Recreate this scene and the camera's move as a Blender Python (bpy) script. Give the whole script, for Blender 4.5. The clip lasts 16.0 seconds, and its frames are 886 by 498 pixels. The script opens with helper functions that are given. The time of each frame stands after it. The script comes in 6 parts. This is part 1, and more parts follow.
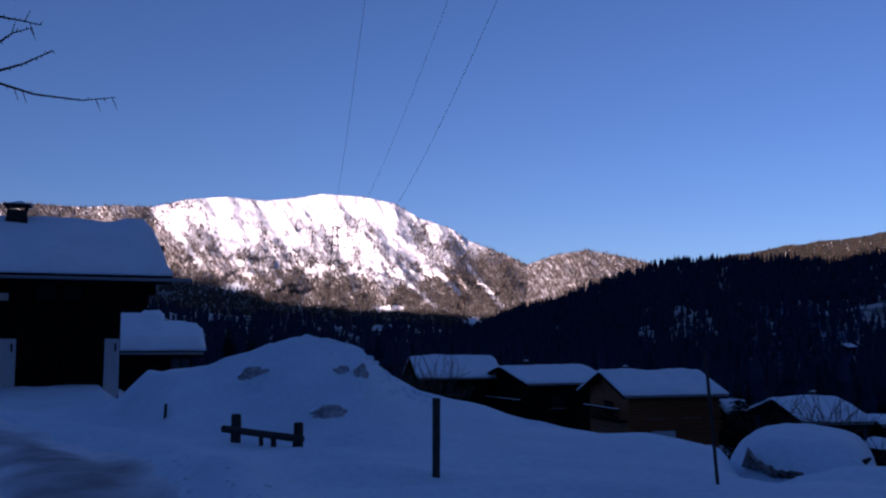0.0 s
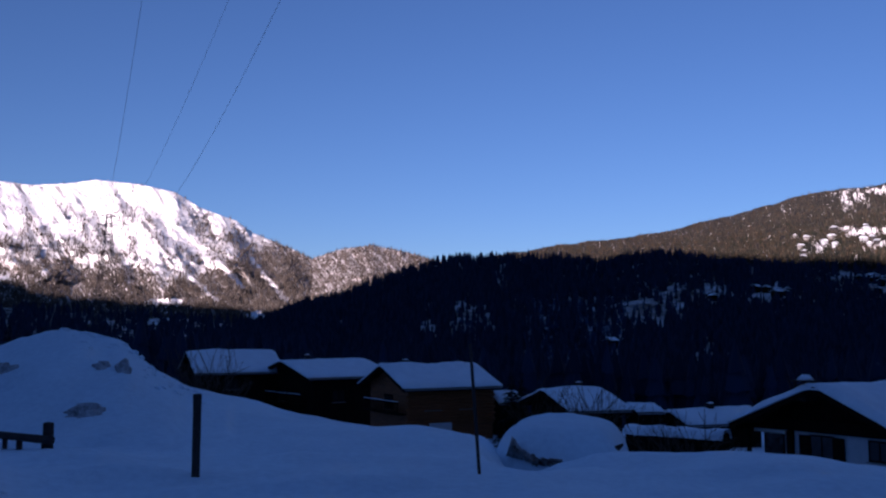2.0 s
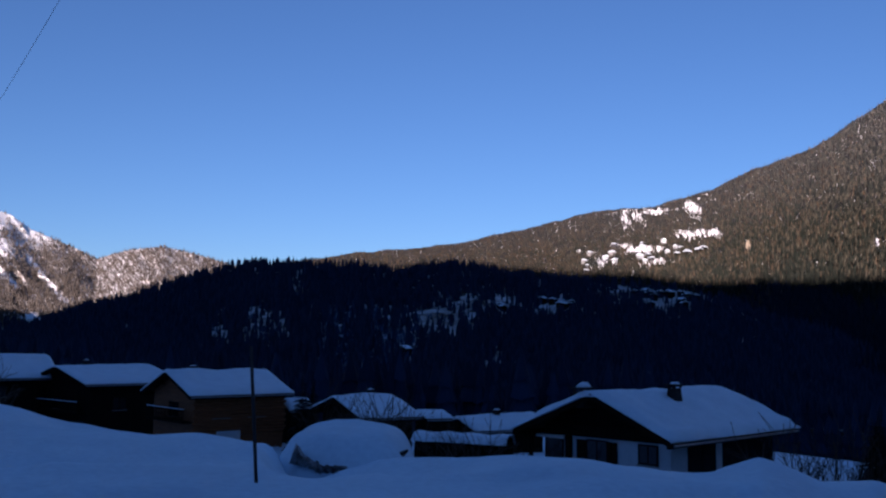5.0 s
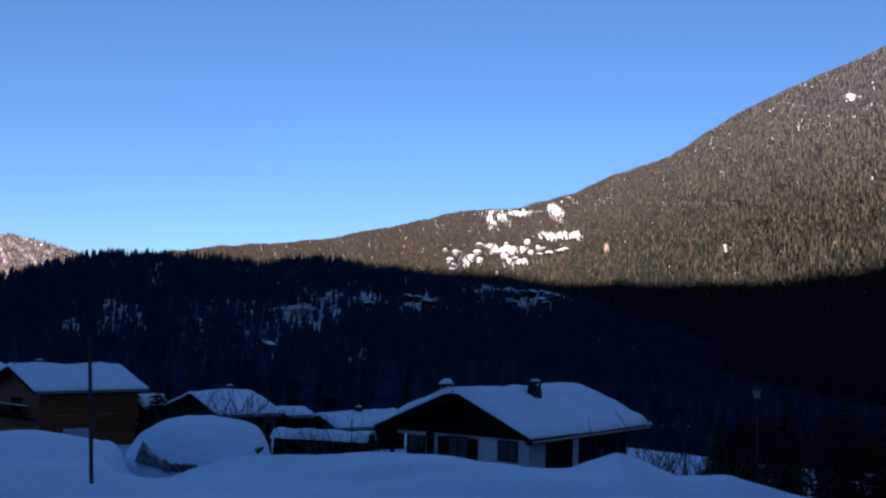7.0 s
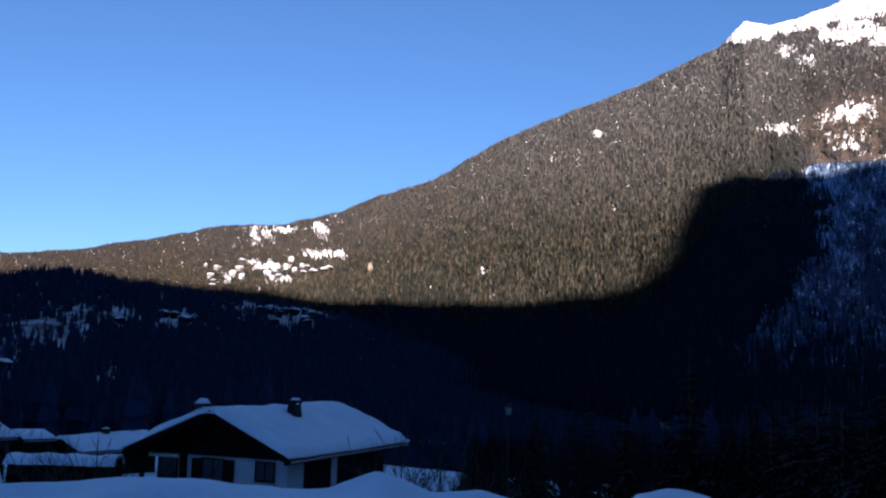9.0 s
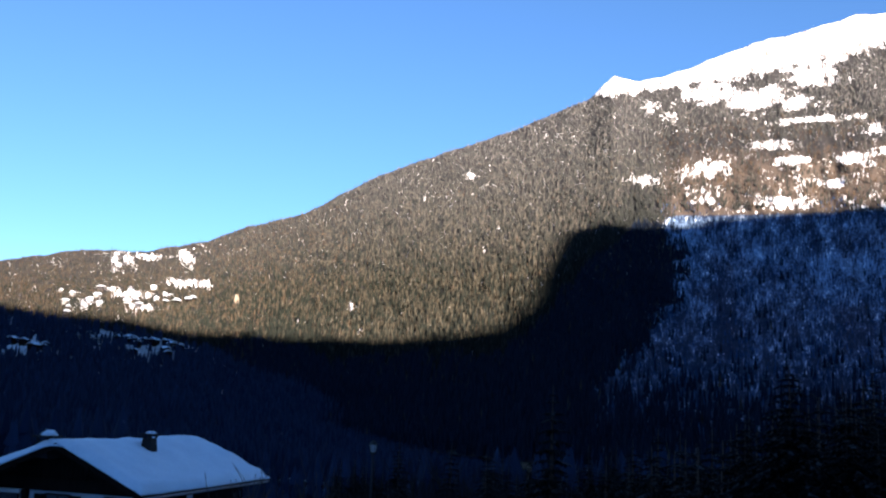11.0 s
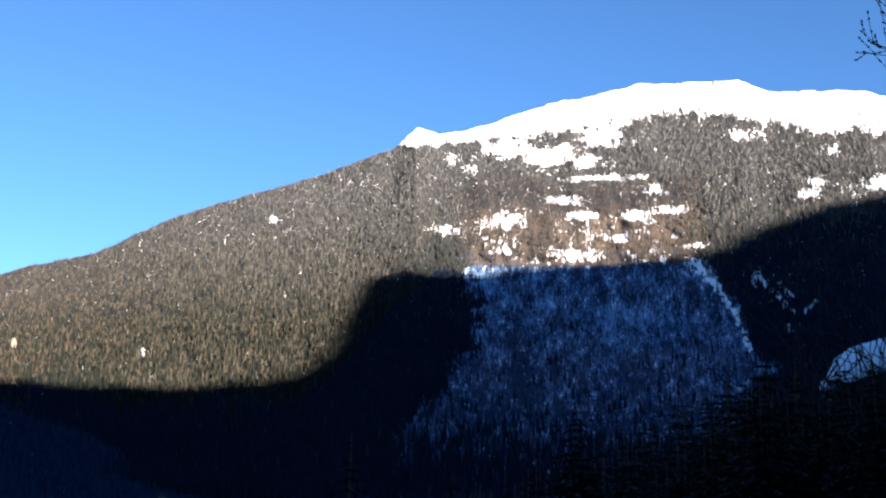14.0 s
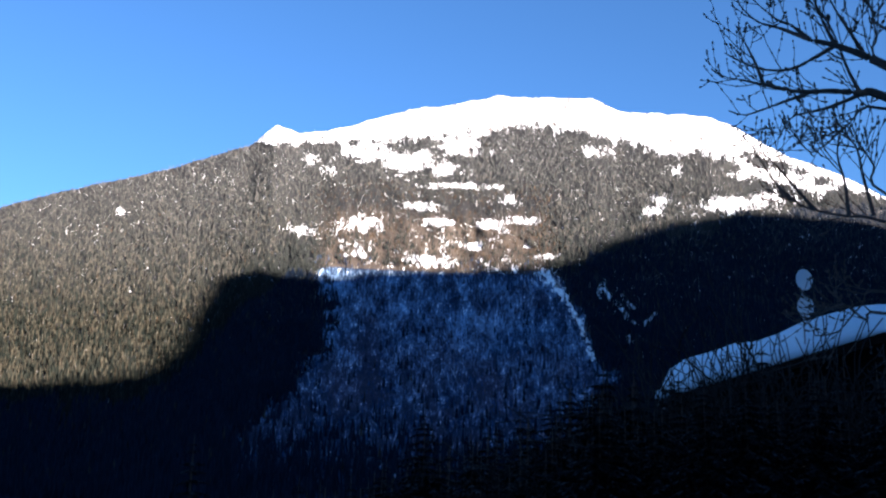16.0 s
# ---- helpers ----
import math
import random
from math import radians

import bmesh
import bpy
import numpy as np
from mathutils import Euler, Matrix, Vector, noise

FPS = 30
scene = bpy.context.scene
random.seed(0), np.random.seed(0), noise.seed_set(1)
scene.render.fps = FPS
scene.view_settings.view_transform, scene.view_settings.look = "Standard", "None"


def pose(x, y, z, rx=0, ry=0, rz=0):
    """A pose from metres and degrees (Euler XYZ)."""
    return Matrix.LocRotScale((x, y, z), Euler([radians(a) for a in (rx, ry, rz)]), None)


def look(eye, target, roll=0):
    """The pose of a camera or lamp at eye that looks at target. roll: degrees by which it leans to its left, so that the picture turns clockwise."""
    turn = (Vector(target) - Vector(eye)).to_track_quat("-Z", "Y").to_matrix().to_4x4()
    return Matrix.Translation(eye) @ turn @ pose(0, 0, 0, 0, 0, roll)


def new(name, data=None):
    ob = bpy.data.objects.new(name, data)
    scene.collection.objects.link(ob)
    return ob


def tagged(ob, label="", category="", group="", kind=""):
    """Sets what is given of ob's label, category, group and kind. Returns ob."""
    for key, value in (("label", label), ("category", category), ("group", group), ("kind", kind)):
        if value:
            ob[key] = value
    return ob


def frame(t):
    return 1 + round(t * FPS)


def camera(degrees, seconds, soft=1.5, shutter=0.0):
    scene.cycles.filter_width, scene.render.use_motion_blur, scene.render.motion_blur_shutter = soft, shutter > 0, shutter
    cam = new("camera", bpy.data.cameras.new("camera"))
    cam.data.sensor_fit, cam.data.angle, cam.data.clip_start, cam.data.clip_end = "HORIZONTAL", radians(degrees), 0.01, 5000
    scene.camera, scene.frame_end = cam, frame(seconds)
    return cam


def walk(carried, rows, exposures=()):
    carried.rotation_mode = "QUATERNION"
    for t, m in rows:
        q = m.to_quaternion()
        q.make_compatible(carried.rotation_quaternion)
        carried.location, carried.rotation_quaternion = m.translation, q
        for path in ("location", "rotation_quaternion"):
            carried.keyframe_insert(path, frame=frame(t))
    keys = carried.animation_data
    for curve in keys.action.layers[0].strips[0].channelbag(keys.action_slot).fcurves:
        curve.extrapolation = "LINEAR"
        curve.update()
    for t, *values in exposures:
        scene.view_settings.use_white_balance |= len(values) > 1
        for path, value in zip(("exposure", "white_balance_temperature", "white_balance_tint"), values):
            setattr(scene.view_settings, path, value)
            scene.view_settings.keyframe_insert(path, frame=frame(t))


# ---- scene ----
cam = camera(50.5, 16.0, soft=2.3)
EYE = 1.6
# seconds, place relative to the first eye, yaw, pitch, roll
PATH = [
    (0, -0.000, 0.000, 0.000, 0.00, 5.60, 0.00),
    (0.5, 0.042, 0.025, 0.002, -1.84, 5.41, -0.21),
    (1, 0.091, 0.062, 0.003, -4.55, 5.69, -0.35),
    (1.5, 0.124, 0.098, -0.009, -8.24, 5.52, -0.15),
    (2, 0.182, 0.155, -0.011, -13.08, 5.24, -0.04),
    (2.5, 0.207, 0.176, -0.019, -16.23, 5.66, 0.32),
    (3, 0.221, 0.213, -0.026, -17.52, 5.85, 0.44),
    (3.5, 0.239, 0.222, -0.029, -19.39, 5.92, 0.57),
    (4, 0.272, 0.235, -0.034, -21.61, 5.94, 0.68),
    (6.5, 0.529, 0.619, -0.088, -30.96, 5.54, 0.86),
    (7, 0.589, 0.692, -0.099, -33.57, 5.70, 1.26),
    (7.5, 0.624, 0.709, -0.095, -37.41, 5.95, 1.79),
    (8, 0.610, 0.720, -0.093, -40.97, 6.33, 2.10),
    (8.5, 0.590, 0.719, -0.087, -44.86, 6.88, 1.63),
    (11, 0.723, 0.907, -0.136, -55.79, 9.65, 2.62),
    (11.5, 0.723, 0.907, -0.136, -58.11, 11.52, 2.52),
    (12, 0.723, 0.907, -0.137, -59.31, 11.97, 2.43),
    (12.5, 0.723, 0.907, -0.137, -62.28, 12.69, 2.15),
    (13, 0.723, 0.907, -0.137, -63.76, 13.24, 1.87),
    (13.5, 0.723, 0.907, -0.137, -66.03, 13.23, 1.46),
    (14, 0.723, 0.907, -0.137, -67.92, 12.90, 1.57),
    (14.5, 0.723, 0.907, -0.137, -70.67, 12.86, 1.61),
    (15, 0.723, 0.907, -0.137, -72.26, 13.09, 1.68),
    (15.5, 0.723, 0.907, -0.137, -74.60, 13.13, 1.48),
    (16, 0.723, 0.907, -0.137, -76.94, 13.38, 1.93),
]
walk(cam, [(t, pose(x, y, z + EYE, 90 + pitch, 0, yaw) @ pose(0, 0, 0, 0, 0, roll)) for t, x, y, z, yaw, pitch, roll in PATH],
     exposures=[(0.0, 1.52, 5580, 40), (4.0, 1.43, 5450, 30), (6.5, 2.18, 5700, 26), (7.5, 2.11, 5680, 24), (8.5, 2.08, 5600, 23), (11.0, 2.84, 5800, 16), (16.0, 2.82, 5420, 13)])

# ---- daylight: low winter sun behind the viewer, clear sky ----
SUN_AZ, SUN_EL = 220.0, 10.0      # degrees clockwise from the first line of sight
world = bpy.data.worlds.new("world")
scene.world = world
world.use_nodes = True
wn = world.node_tree.nodes
sky = wn.new("ShaderNodeTexSky")
sky.sky_type = "NISHITA"
sky.sun_disc = False
sky.sun_elevation = radians(SUN_EL)
sky.sun_rotation = radians(SUN_AZ)
sky.altitude = 1200.0
sky.air_density, sky.dust_density, sky.ozone_density = 1.0, 0.1, 3.7
world.node_tree.links.new(sky.outputs[0], wn["Background"].inputs[0])
wn["Background"].inputs[1].default_value = 0.034
sun_data = bpy.data.lights.new("sun", "SUN")
sun_data.energy, sun_data.angle, sun_data.color = 5.0, radians(0.6), (1.0, 0.80, 0.60)
sun = new("sun", sun_data)


def polar(az, d, z=0.0):
    """A place from its bearing (degrees clockwise), its distance and its height."""
    a = radians(az)
    return Vector((d * math.sin(a), d * math.cos(a), z))


sun.matrix_world = look(polar(SUN_AZ, 100, 100 * math.tan(radians(SUN_EL))), (0, 0, 0))


# ---- materials ----
def material(name):
    m = bpy.data.materials.new(name)
    m.use_nodes = True
    n, l = m.node_tree.nodes, m.node_tree.links
    return m, n, l, n["Principled BSDF"]


def ramp(n, stops):
    r = n.new("ShaderNodeValToRGB")
    while len(r.color_ramp.elements) < len(stops):
        r.color_ramp.elements.new(0.5)
    for e, (p, c) in zip(r.color_ramp.elements, stops):
        e.position, e.color = p, (*c, 1)
    return r


def grainy(name, dark, light, scale=6.0, rough=0.8, bump=0.3, stretch=(1, 1, 1), metal=0.0, fine=8.0, dist=0.02, spec=0.3):
    """Two scales of noise between two colours, with fine relief."""
    m, n, l, b = material(name)
    tc, mp = n.new("ShaderNodeTexCoord"), n.new("ShaderNodeMapping")
    mp.inputs["Scale"].default_value = stretch
    l.new(tc.outputs["Object"], mp.inputs[0])
    n1, n2 = n.new("ShaderNodeTexNoise"), n.new("ShaderNodeTexNoise")
    n1.inputs["Scale"].default_value, n2.inputs["Scale"].default_value = scale, scale * fine
    n1.inputs["Detail"].default_value, n2.inputs["Detail"].default_value = 4, 6
    for q in (n1, n2):
        l.new(mp.outputs[0], q.inputs["Vector"])
    mix = n.new("ShaderNodeMath")
    mix.operation = "MULTIPLY_ADD"
    mix.inputs[1].default_value = 0.5
    half = n.new("ShaderNodeMath")
    half.operation = "MULTIPLY"
    half.inputs[1].default_value = 0.5
    l.new(n2.outputs[0], half.inputs[0])
    l.new(n1.outputs[0], mix.inputs[0])
    l.new(half.outputs[0], mix.inputs[2])
    r = ramp(n, [(0.33, dark), (0.67, light)])
    l.new(mix.outputs[0], r.inputs[0])
    l.new(r.outputs[0], b.inputs["Base Color"])
    bp = n.new("ShaderNodeBump")
    bp.inputs["Strength"].default_value, bp.inputs["Distance"].default_value = bump, dist
    l.new(mix.outputs[0], bp.inputs["Height"])
    l.new(bp.outputs[0], b.inputs["Normal"])
    b.inputs["Roughness"].default_value, b.inputs["Metallic"].default_value = rough, metal
    b.inputs["Specular IOR Level"].default_value = spec
    return m


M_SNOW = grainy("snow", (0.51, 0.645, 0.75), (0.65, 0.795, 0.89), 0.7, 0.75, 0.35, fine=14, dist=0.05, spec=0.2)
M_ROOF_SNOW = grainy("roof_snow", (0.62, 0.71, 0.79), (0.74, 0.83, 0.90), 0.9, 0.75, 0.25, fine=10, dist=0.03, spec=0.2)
M_DIRTY_SNOW = grainy("dirty_snow", (0.03, 0.029, 0.03), (0.36, 0.36, 0.37), 2.2, 0.85, 0.8, fine=6, dist=0.06)
M_CLOD = grainy("grey_old_snow", (0.12, 0.125, 0.135), (0.50, 0.53, 0.57), 4.0, 0.85, 0.8, fine=5, dist=0.05)
M_WOOD_DARK = grainy("weathered_dark_wood", (0.004, 0.0033, 0.003), (0.014, 0.010, 0.008), 3, 0.9, 0.4, (1, 1, 0.15), spec=0.04)
M_WOOD = grainy("stained_wood", (0.075, 0.023, 0.007), (0.23, 0.075, 0.022), 2.5, 0.65, 0.4, (0.3, 0.3, 4))
M_POST = grainy("grey_post_wood", (0.014, 0.0135, 0.015), (0.05, 0.046, 0.046), 9, 0.85, 0.5, (1, 1, 0.12))
M_PLASTER = grainy("white_plaster", (0.35, 0.375, 0.40), (0.47, 0.49, 0.51), 1.5, 0.9, 0.25)
M_STONE = grainy("grey_stone", (0.10, 0.10, 0.10), (0.26, 0.25, 0.24), 4, 0.9, 0.6)
M_CHIMNEY = grainy("sooty_stone", (0.008, 0.008, 0.009), (0.032, 0.031, 0.031), 5, 0.9, 0.7)
M_METAL = grainy("grey_metal", (0.18, 0.18, 0.19), (0.30, 0.30, 0.31), 8, 0.45, 0.1, metal=0.9)
M_BARK = grainy("bark", (0.025, 0.018, 0.013), (0.075, 0.055, 0.04), 14, 0.9, 0.6, (1, 1, 0.2))
M_TWIG = grainy("dark_twigs", (0.004, 0.004, 0.004), (0.014, 0.012, 0.010), 14, 0.9, 0.4)
M_TRIM = grainy("pale_trim", (0.42, 0.40, 0.37), (0.56, 0.54, 0.50), 5, 0.7, 0.2)
M_RUBBER = grainy("black_rubber", (0.012, 0.012, 0.013), (0.03, 0.03, 0.03), 12, 0.8, 0.2)
M_PAINT = grainy("dark_car_paint", (0.03, 0.032, 0.04), (0.045, 0.048, 0.055), 2, 0.25, 0.02, metal=0.3, spec=0.5)
M_LAMPGLASS = grainy("frosted_lamp_glass", (0.30, 0.31, 0.32), (0.40, 0.40, 0.40), 6, 0.3, 0.05)
M_DISH = grainy("white_enamel", (0.62, 0.63, 0.64), (0.74, 0.74, 0.74), 3, 0.4, 0.05)
M_CABLE = grainy("cable_aluminium", (0.05, 0.05, 0.055), (0.09, 0.09, 0.09), 8, 0.6, 0.0, metal=0.5)


def lane_snow():
    """Packed snow, dirtiest along the middle of the lane."""
    m, n, l, b = material("packed_dirty_snow")
    at, tc = n.new("ShaderNodeAttribute"), n.new("ShaderNodeTexCoord")
    at.attribute_name = "dirt"
    n1, n2 = n.new("ShaderNodeTexNoise"), n.new("ShaderNodeTexNoise")
    n1.inputs["Scale"].default_value, n2.inputs["Scale"].default_value = 1.3, 14.0
    n1.inputs["Detail"].default_value, n2.inputs["Detail"].default_value = 6, 4
    for q in (n1, n2):
        l.new(tc.outputs["Object"], q.inputs["Vector"])
    snow, dirt = ramp(n, [(0.3, (0.58, 0.63, 0.70)), (0.7, (0.71, 0.77, 0.83))]), ramp(n, [(0.35, (0.10, 0.11, 0.125)), (0.65, (0.30, 0.33, 0.38))])
    l.new(n2.outputs[0], snow.inputs[0])
    l.new(n1.outputs[0], dirt.inputs[0])
    k = n.new("ShaderNodeMath")
    k.operation = "MULTIPLY_ADD"
    k.use_clamp = True
    k.inputs[1].default_value = 0.85
    k.inputs[2].default_value = 0.0
    l.new(at.outputs["Fac"], k.inputs[0])
    x = n.new("ShaderNodeMix")
    x.data_type = "RGBA"
    l.new(k.outputs[0], x.inputs[0])
    l.new(snow.outputs[0], x.inputs[6])
    l.new(dirt.outputs[0], x.inputs[7])
    l.new(x.outputs[2], b.inputs["Base Color"])
    bp = n.new("ShaderNodeBump")
    bp.inputs["Strength"].default_value, bp.inputs["Distance"].default_value = 0.4, 0.03
    l.new(n2.outputs[0], bp.inputs["Height"])
    l.new(bp.outputs[0], b.inputs["Normal"])
    b.inputs["Roughness"].default_value = 0.75
    return m


M_LANE = lane_snow()


def glass():
    m, n, l, b = material("window_glass")
    b.inputs["Base Color"].default_value = (0.012, 0.014, 0.018, 1)
    b.inputs["Roughness"].default_value = 0.06
    b.inputs["Specular IOR Level"].default_value = 0.5
    t = n.new("ShaderNodeTexNoise")
    t.inputs["Scale"].default_value = 1.2
    p = n.new("ShaderNodeBump")
    p.inputs["Strength"].default_value, p.inputs["Distance"].default_value = 0.05, 0.01
    l.new(t.outputs[0], p.inputs["Height"])
    l.new(p.outputs[0], b.inputs["Normal"])
    return m


M_GLASS = glass()


def foliage(name, dark, light, snow, snow_at, scale=0.35, frost=0.0, gloss=0.03):
    """Needles, differing from tree to tree, with snow lying on what faces up."""
    m, n, l, b = material(name)
    g, tc = n.new("ShaderNodeNewGeometry"), n.new("ShaderNodeTexCoord")
    r = ramp(n, [(0.0, dark), (1.0, light)])
    l.new(g.outputs["Random Per Island"], r.inputs[0])
    nz = n.new("ShaderNodeTexNoise")
    nz.inputs["Scale"].default_value, nz.inputs["Detail"].default_value = scale, 5
    l.new(tc.outputs["Object"], nz.inputs["Vector"])
    s = n.new("ShaderNodeSeparateXYZ")
    l.new(g.outputs["Normal"], s.inputs[0])
    a = n.new("ShaderNodeMath")
    a.operation = "MULTIPLY_ADD"
    a.inputs[1].default_value = 0.35
    l.new(s.outputs[2], a.inputs[0])
    l.new(nz.outputs[0], a.inputs[2])
    f = ramp(n, [(snow_at, (0, 0, 0)), (snow_at + 0.10, (1, 1, 1))])
    l.new(a.outputs[0], f.inputs[0])
    k = n.new("ShaderNodeMath")
    k.operation = "MULTIPLY_ADD"
    k.inputs[1].default_value = snow
    l.new(f.outputs[0], k.inputs[0])
    # rime grows heavier with altitude
    ps, hz = n.new("ShaderNodeSeparateXYZ"), n.new("ShaderNodeMapRange")
    l.new(g.outputs["Position"], ps.inputs[0])
    l.new(ps.outputs[2], hz.inputs[0])
    hz.inputs[1].default_value, hz.inputs[2].default_value, hz.inputs[3].default_value, hz.inputs[4].default_value = 250, 1000, 0.0, frost
    l.new(hz.outputs[0], k.inputs[2])
    x = n.new("ShaderNodeMix")
    x.data_type = "RGBA"
    x.inputs[7].default_value = (0.74, 0.76, 0.78, 1)
    l.new(k.outputs[0], x.inputs[0])
    l.new(r.outputs[0], x.inputs[6])
    l.new(x.outputs[2], b.inputs["Base Color"])
    b.inputs["Roughness"].default_value = 0.8
    b.inputs["Specular IOR Level"].default_value = gloss
    return m


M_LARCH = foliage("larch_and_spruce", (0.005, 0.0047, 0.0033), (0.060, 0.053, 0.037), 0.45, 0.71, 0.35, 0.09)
# one conifer in two tones: blue-black for shade, green for sun
M_SHADED_SPRUCE = foliage("shaded_spruce", (0.0022, 0.0060, 0.015), (0.0075, 0.0145, 0.030), 0.10, 0.79, 0.35, 0.0, 0.08)
M_SUNLIT_FIR = foliage("sunlit_fir", (0.0035, 0.005, 0.0042), (0.014, 0.0165, 0.012), 0.2, 0.76, 0.35, 0.05, 0.08)
# blue in these needles stands in for haze and open shade
M_HAZY_SPRUCE = foliage("haze_tinted_spruce", (0.0046, 0.0118, 0.032), (0.0155, 0.030, 0.067), 0.14, 0.77, 0.35, 0.0, 0.12)
# tone lightened both for frost and for the haze of distance
M_FARWOOD = foliage("frosted_wood", (0.03, 0.026, 0.022), (0.085, 0.073, 0.062), 0.4, 0.68, 0.1)
M_BROWNWOOD = foliage("bare_brown_wood", (0.022, 0.015, 0.009), (0.082, 0.058, 0.037), 0.25, 0.70, 0.1)
# rimed twigs tinted blue; open shade is put into their colour
M_BLUE_RIMED = foliage("blue_rimed_wood", (0.006, 0.017, 0.044), (0.035, 0.075, 0.16), 0.22, 0.70, 0.1)
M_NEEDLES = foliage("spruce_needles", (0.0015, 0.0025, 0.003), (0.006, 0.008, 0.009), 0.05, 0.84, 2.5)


def slope_material(name, bare, snow_lo, snow_hi, scale, relief=0.6, stretch=(1, 1, 0.55), top=(0.82, 0.83, 0.84)):
    """Snowy mountainside with rock and brush showing through in streaks that run downhill."""
    m, n, l, b = material(name)
    tc, mp = n.new("ShaderNodeTexCoord"), n.new("ShaderNodeMapping")
    mp.vector_type = "TEXTURE"
    mp.inputs["Rotation"].default_value = (0, 0, radians(13))
    mp.inputs["Scale"].default_value = [1 / q for q in stretch]
    l.new(tc.outputs["Object"], mp.inputs[0])
    n1, n2 = n.new("ShaderNodeTexNoise"), n.new("ShaderNodeTexNoise")
    n1.inputs["Scale"].default_value, n1.inputs["Detail"].default_value = scale, 8
    n1.inputs["Roughness"].default_value = 0.65
    n2.inputs["Scale"].default_value, n2.inputs["Detail"].default_value = scale * 9, 5
    l.new(mp.outputs[0], n1.inputs["Vector"])
    l.new(mp.outputs[0], n2.inputs["Vector"])
    q = n.new("ShaderNodeMath")
    q.operation = "MULTIPLY_ADD"
    q.inputs[1].default_value = 0.35
    l.new(n2.outputs[0], q.inputs[0])
    l.new(n1.outputs[0], q.inputs[2])
    r = ramp(n, [(snow_lo, bare), (snow_hi, top)])
    l.new(q.outputs[0], r.inputs[0])
    l.new(r.outputs[0], b.inputs["Base Color"])
    bp = n.new("ShaderNodeBump")
    bp.inputs["Strength"].default_value, bp.inputs["Distance"].default_value = relief, 6.0
    l.new(n2.outputs[0], bp.inputs["Height"])
    l.new(bp.outputs[0], b.inputs["Normal"])
    b.inputs["Roughness"].default_value = 0.85
    b.inputs["Specular IOR Level"].default_value = 0.1
    return m


M_FROST = slope_material("frosted_brush", (0.085, 0.068, 0.055), 0.52, 0.90, 0.020)
M_FIELD = slope_material("high_snowfield", (0.45, 0.44, 0.44), 0.28, 0.42, 0.010)
# brush and its snow tinted blue to suggest mist and shade
M_BLUE_BRUSH = slope_material("blue_snowy_brush", (0.011, 0.016, 0.028), 0.59, 1.12, 0.055, 0.1, (0.25, 1, 0.25), (0.58, 0.67, 0.82))
M_SLOPE = slope_material("snow_and_brush", (0.045, 0.034, 0.023), 0.74, 0.98, 0.016, 0.4, (0.4, 0.8, 0.4))
M_FLOOR = slope_material("forest_floor", (0.03, 0.026, 0.02), 0.64, 0.80, 0.02)


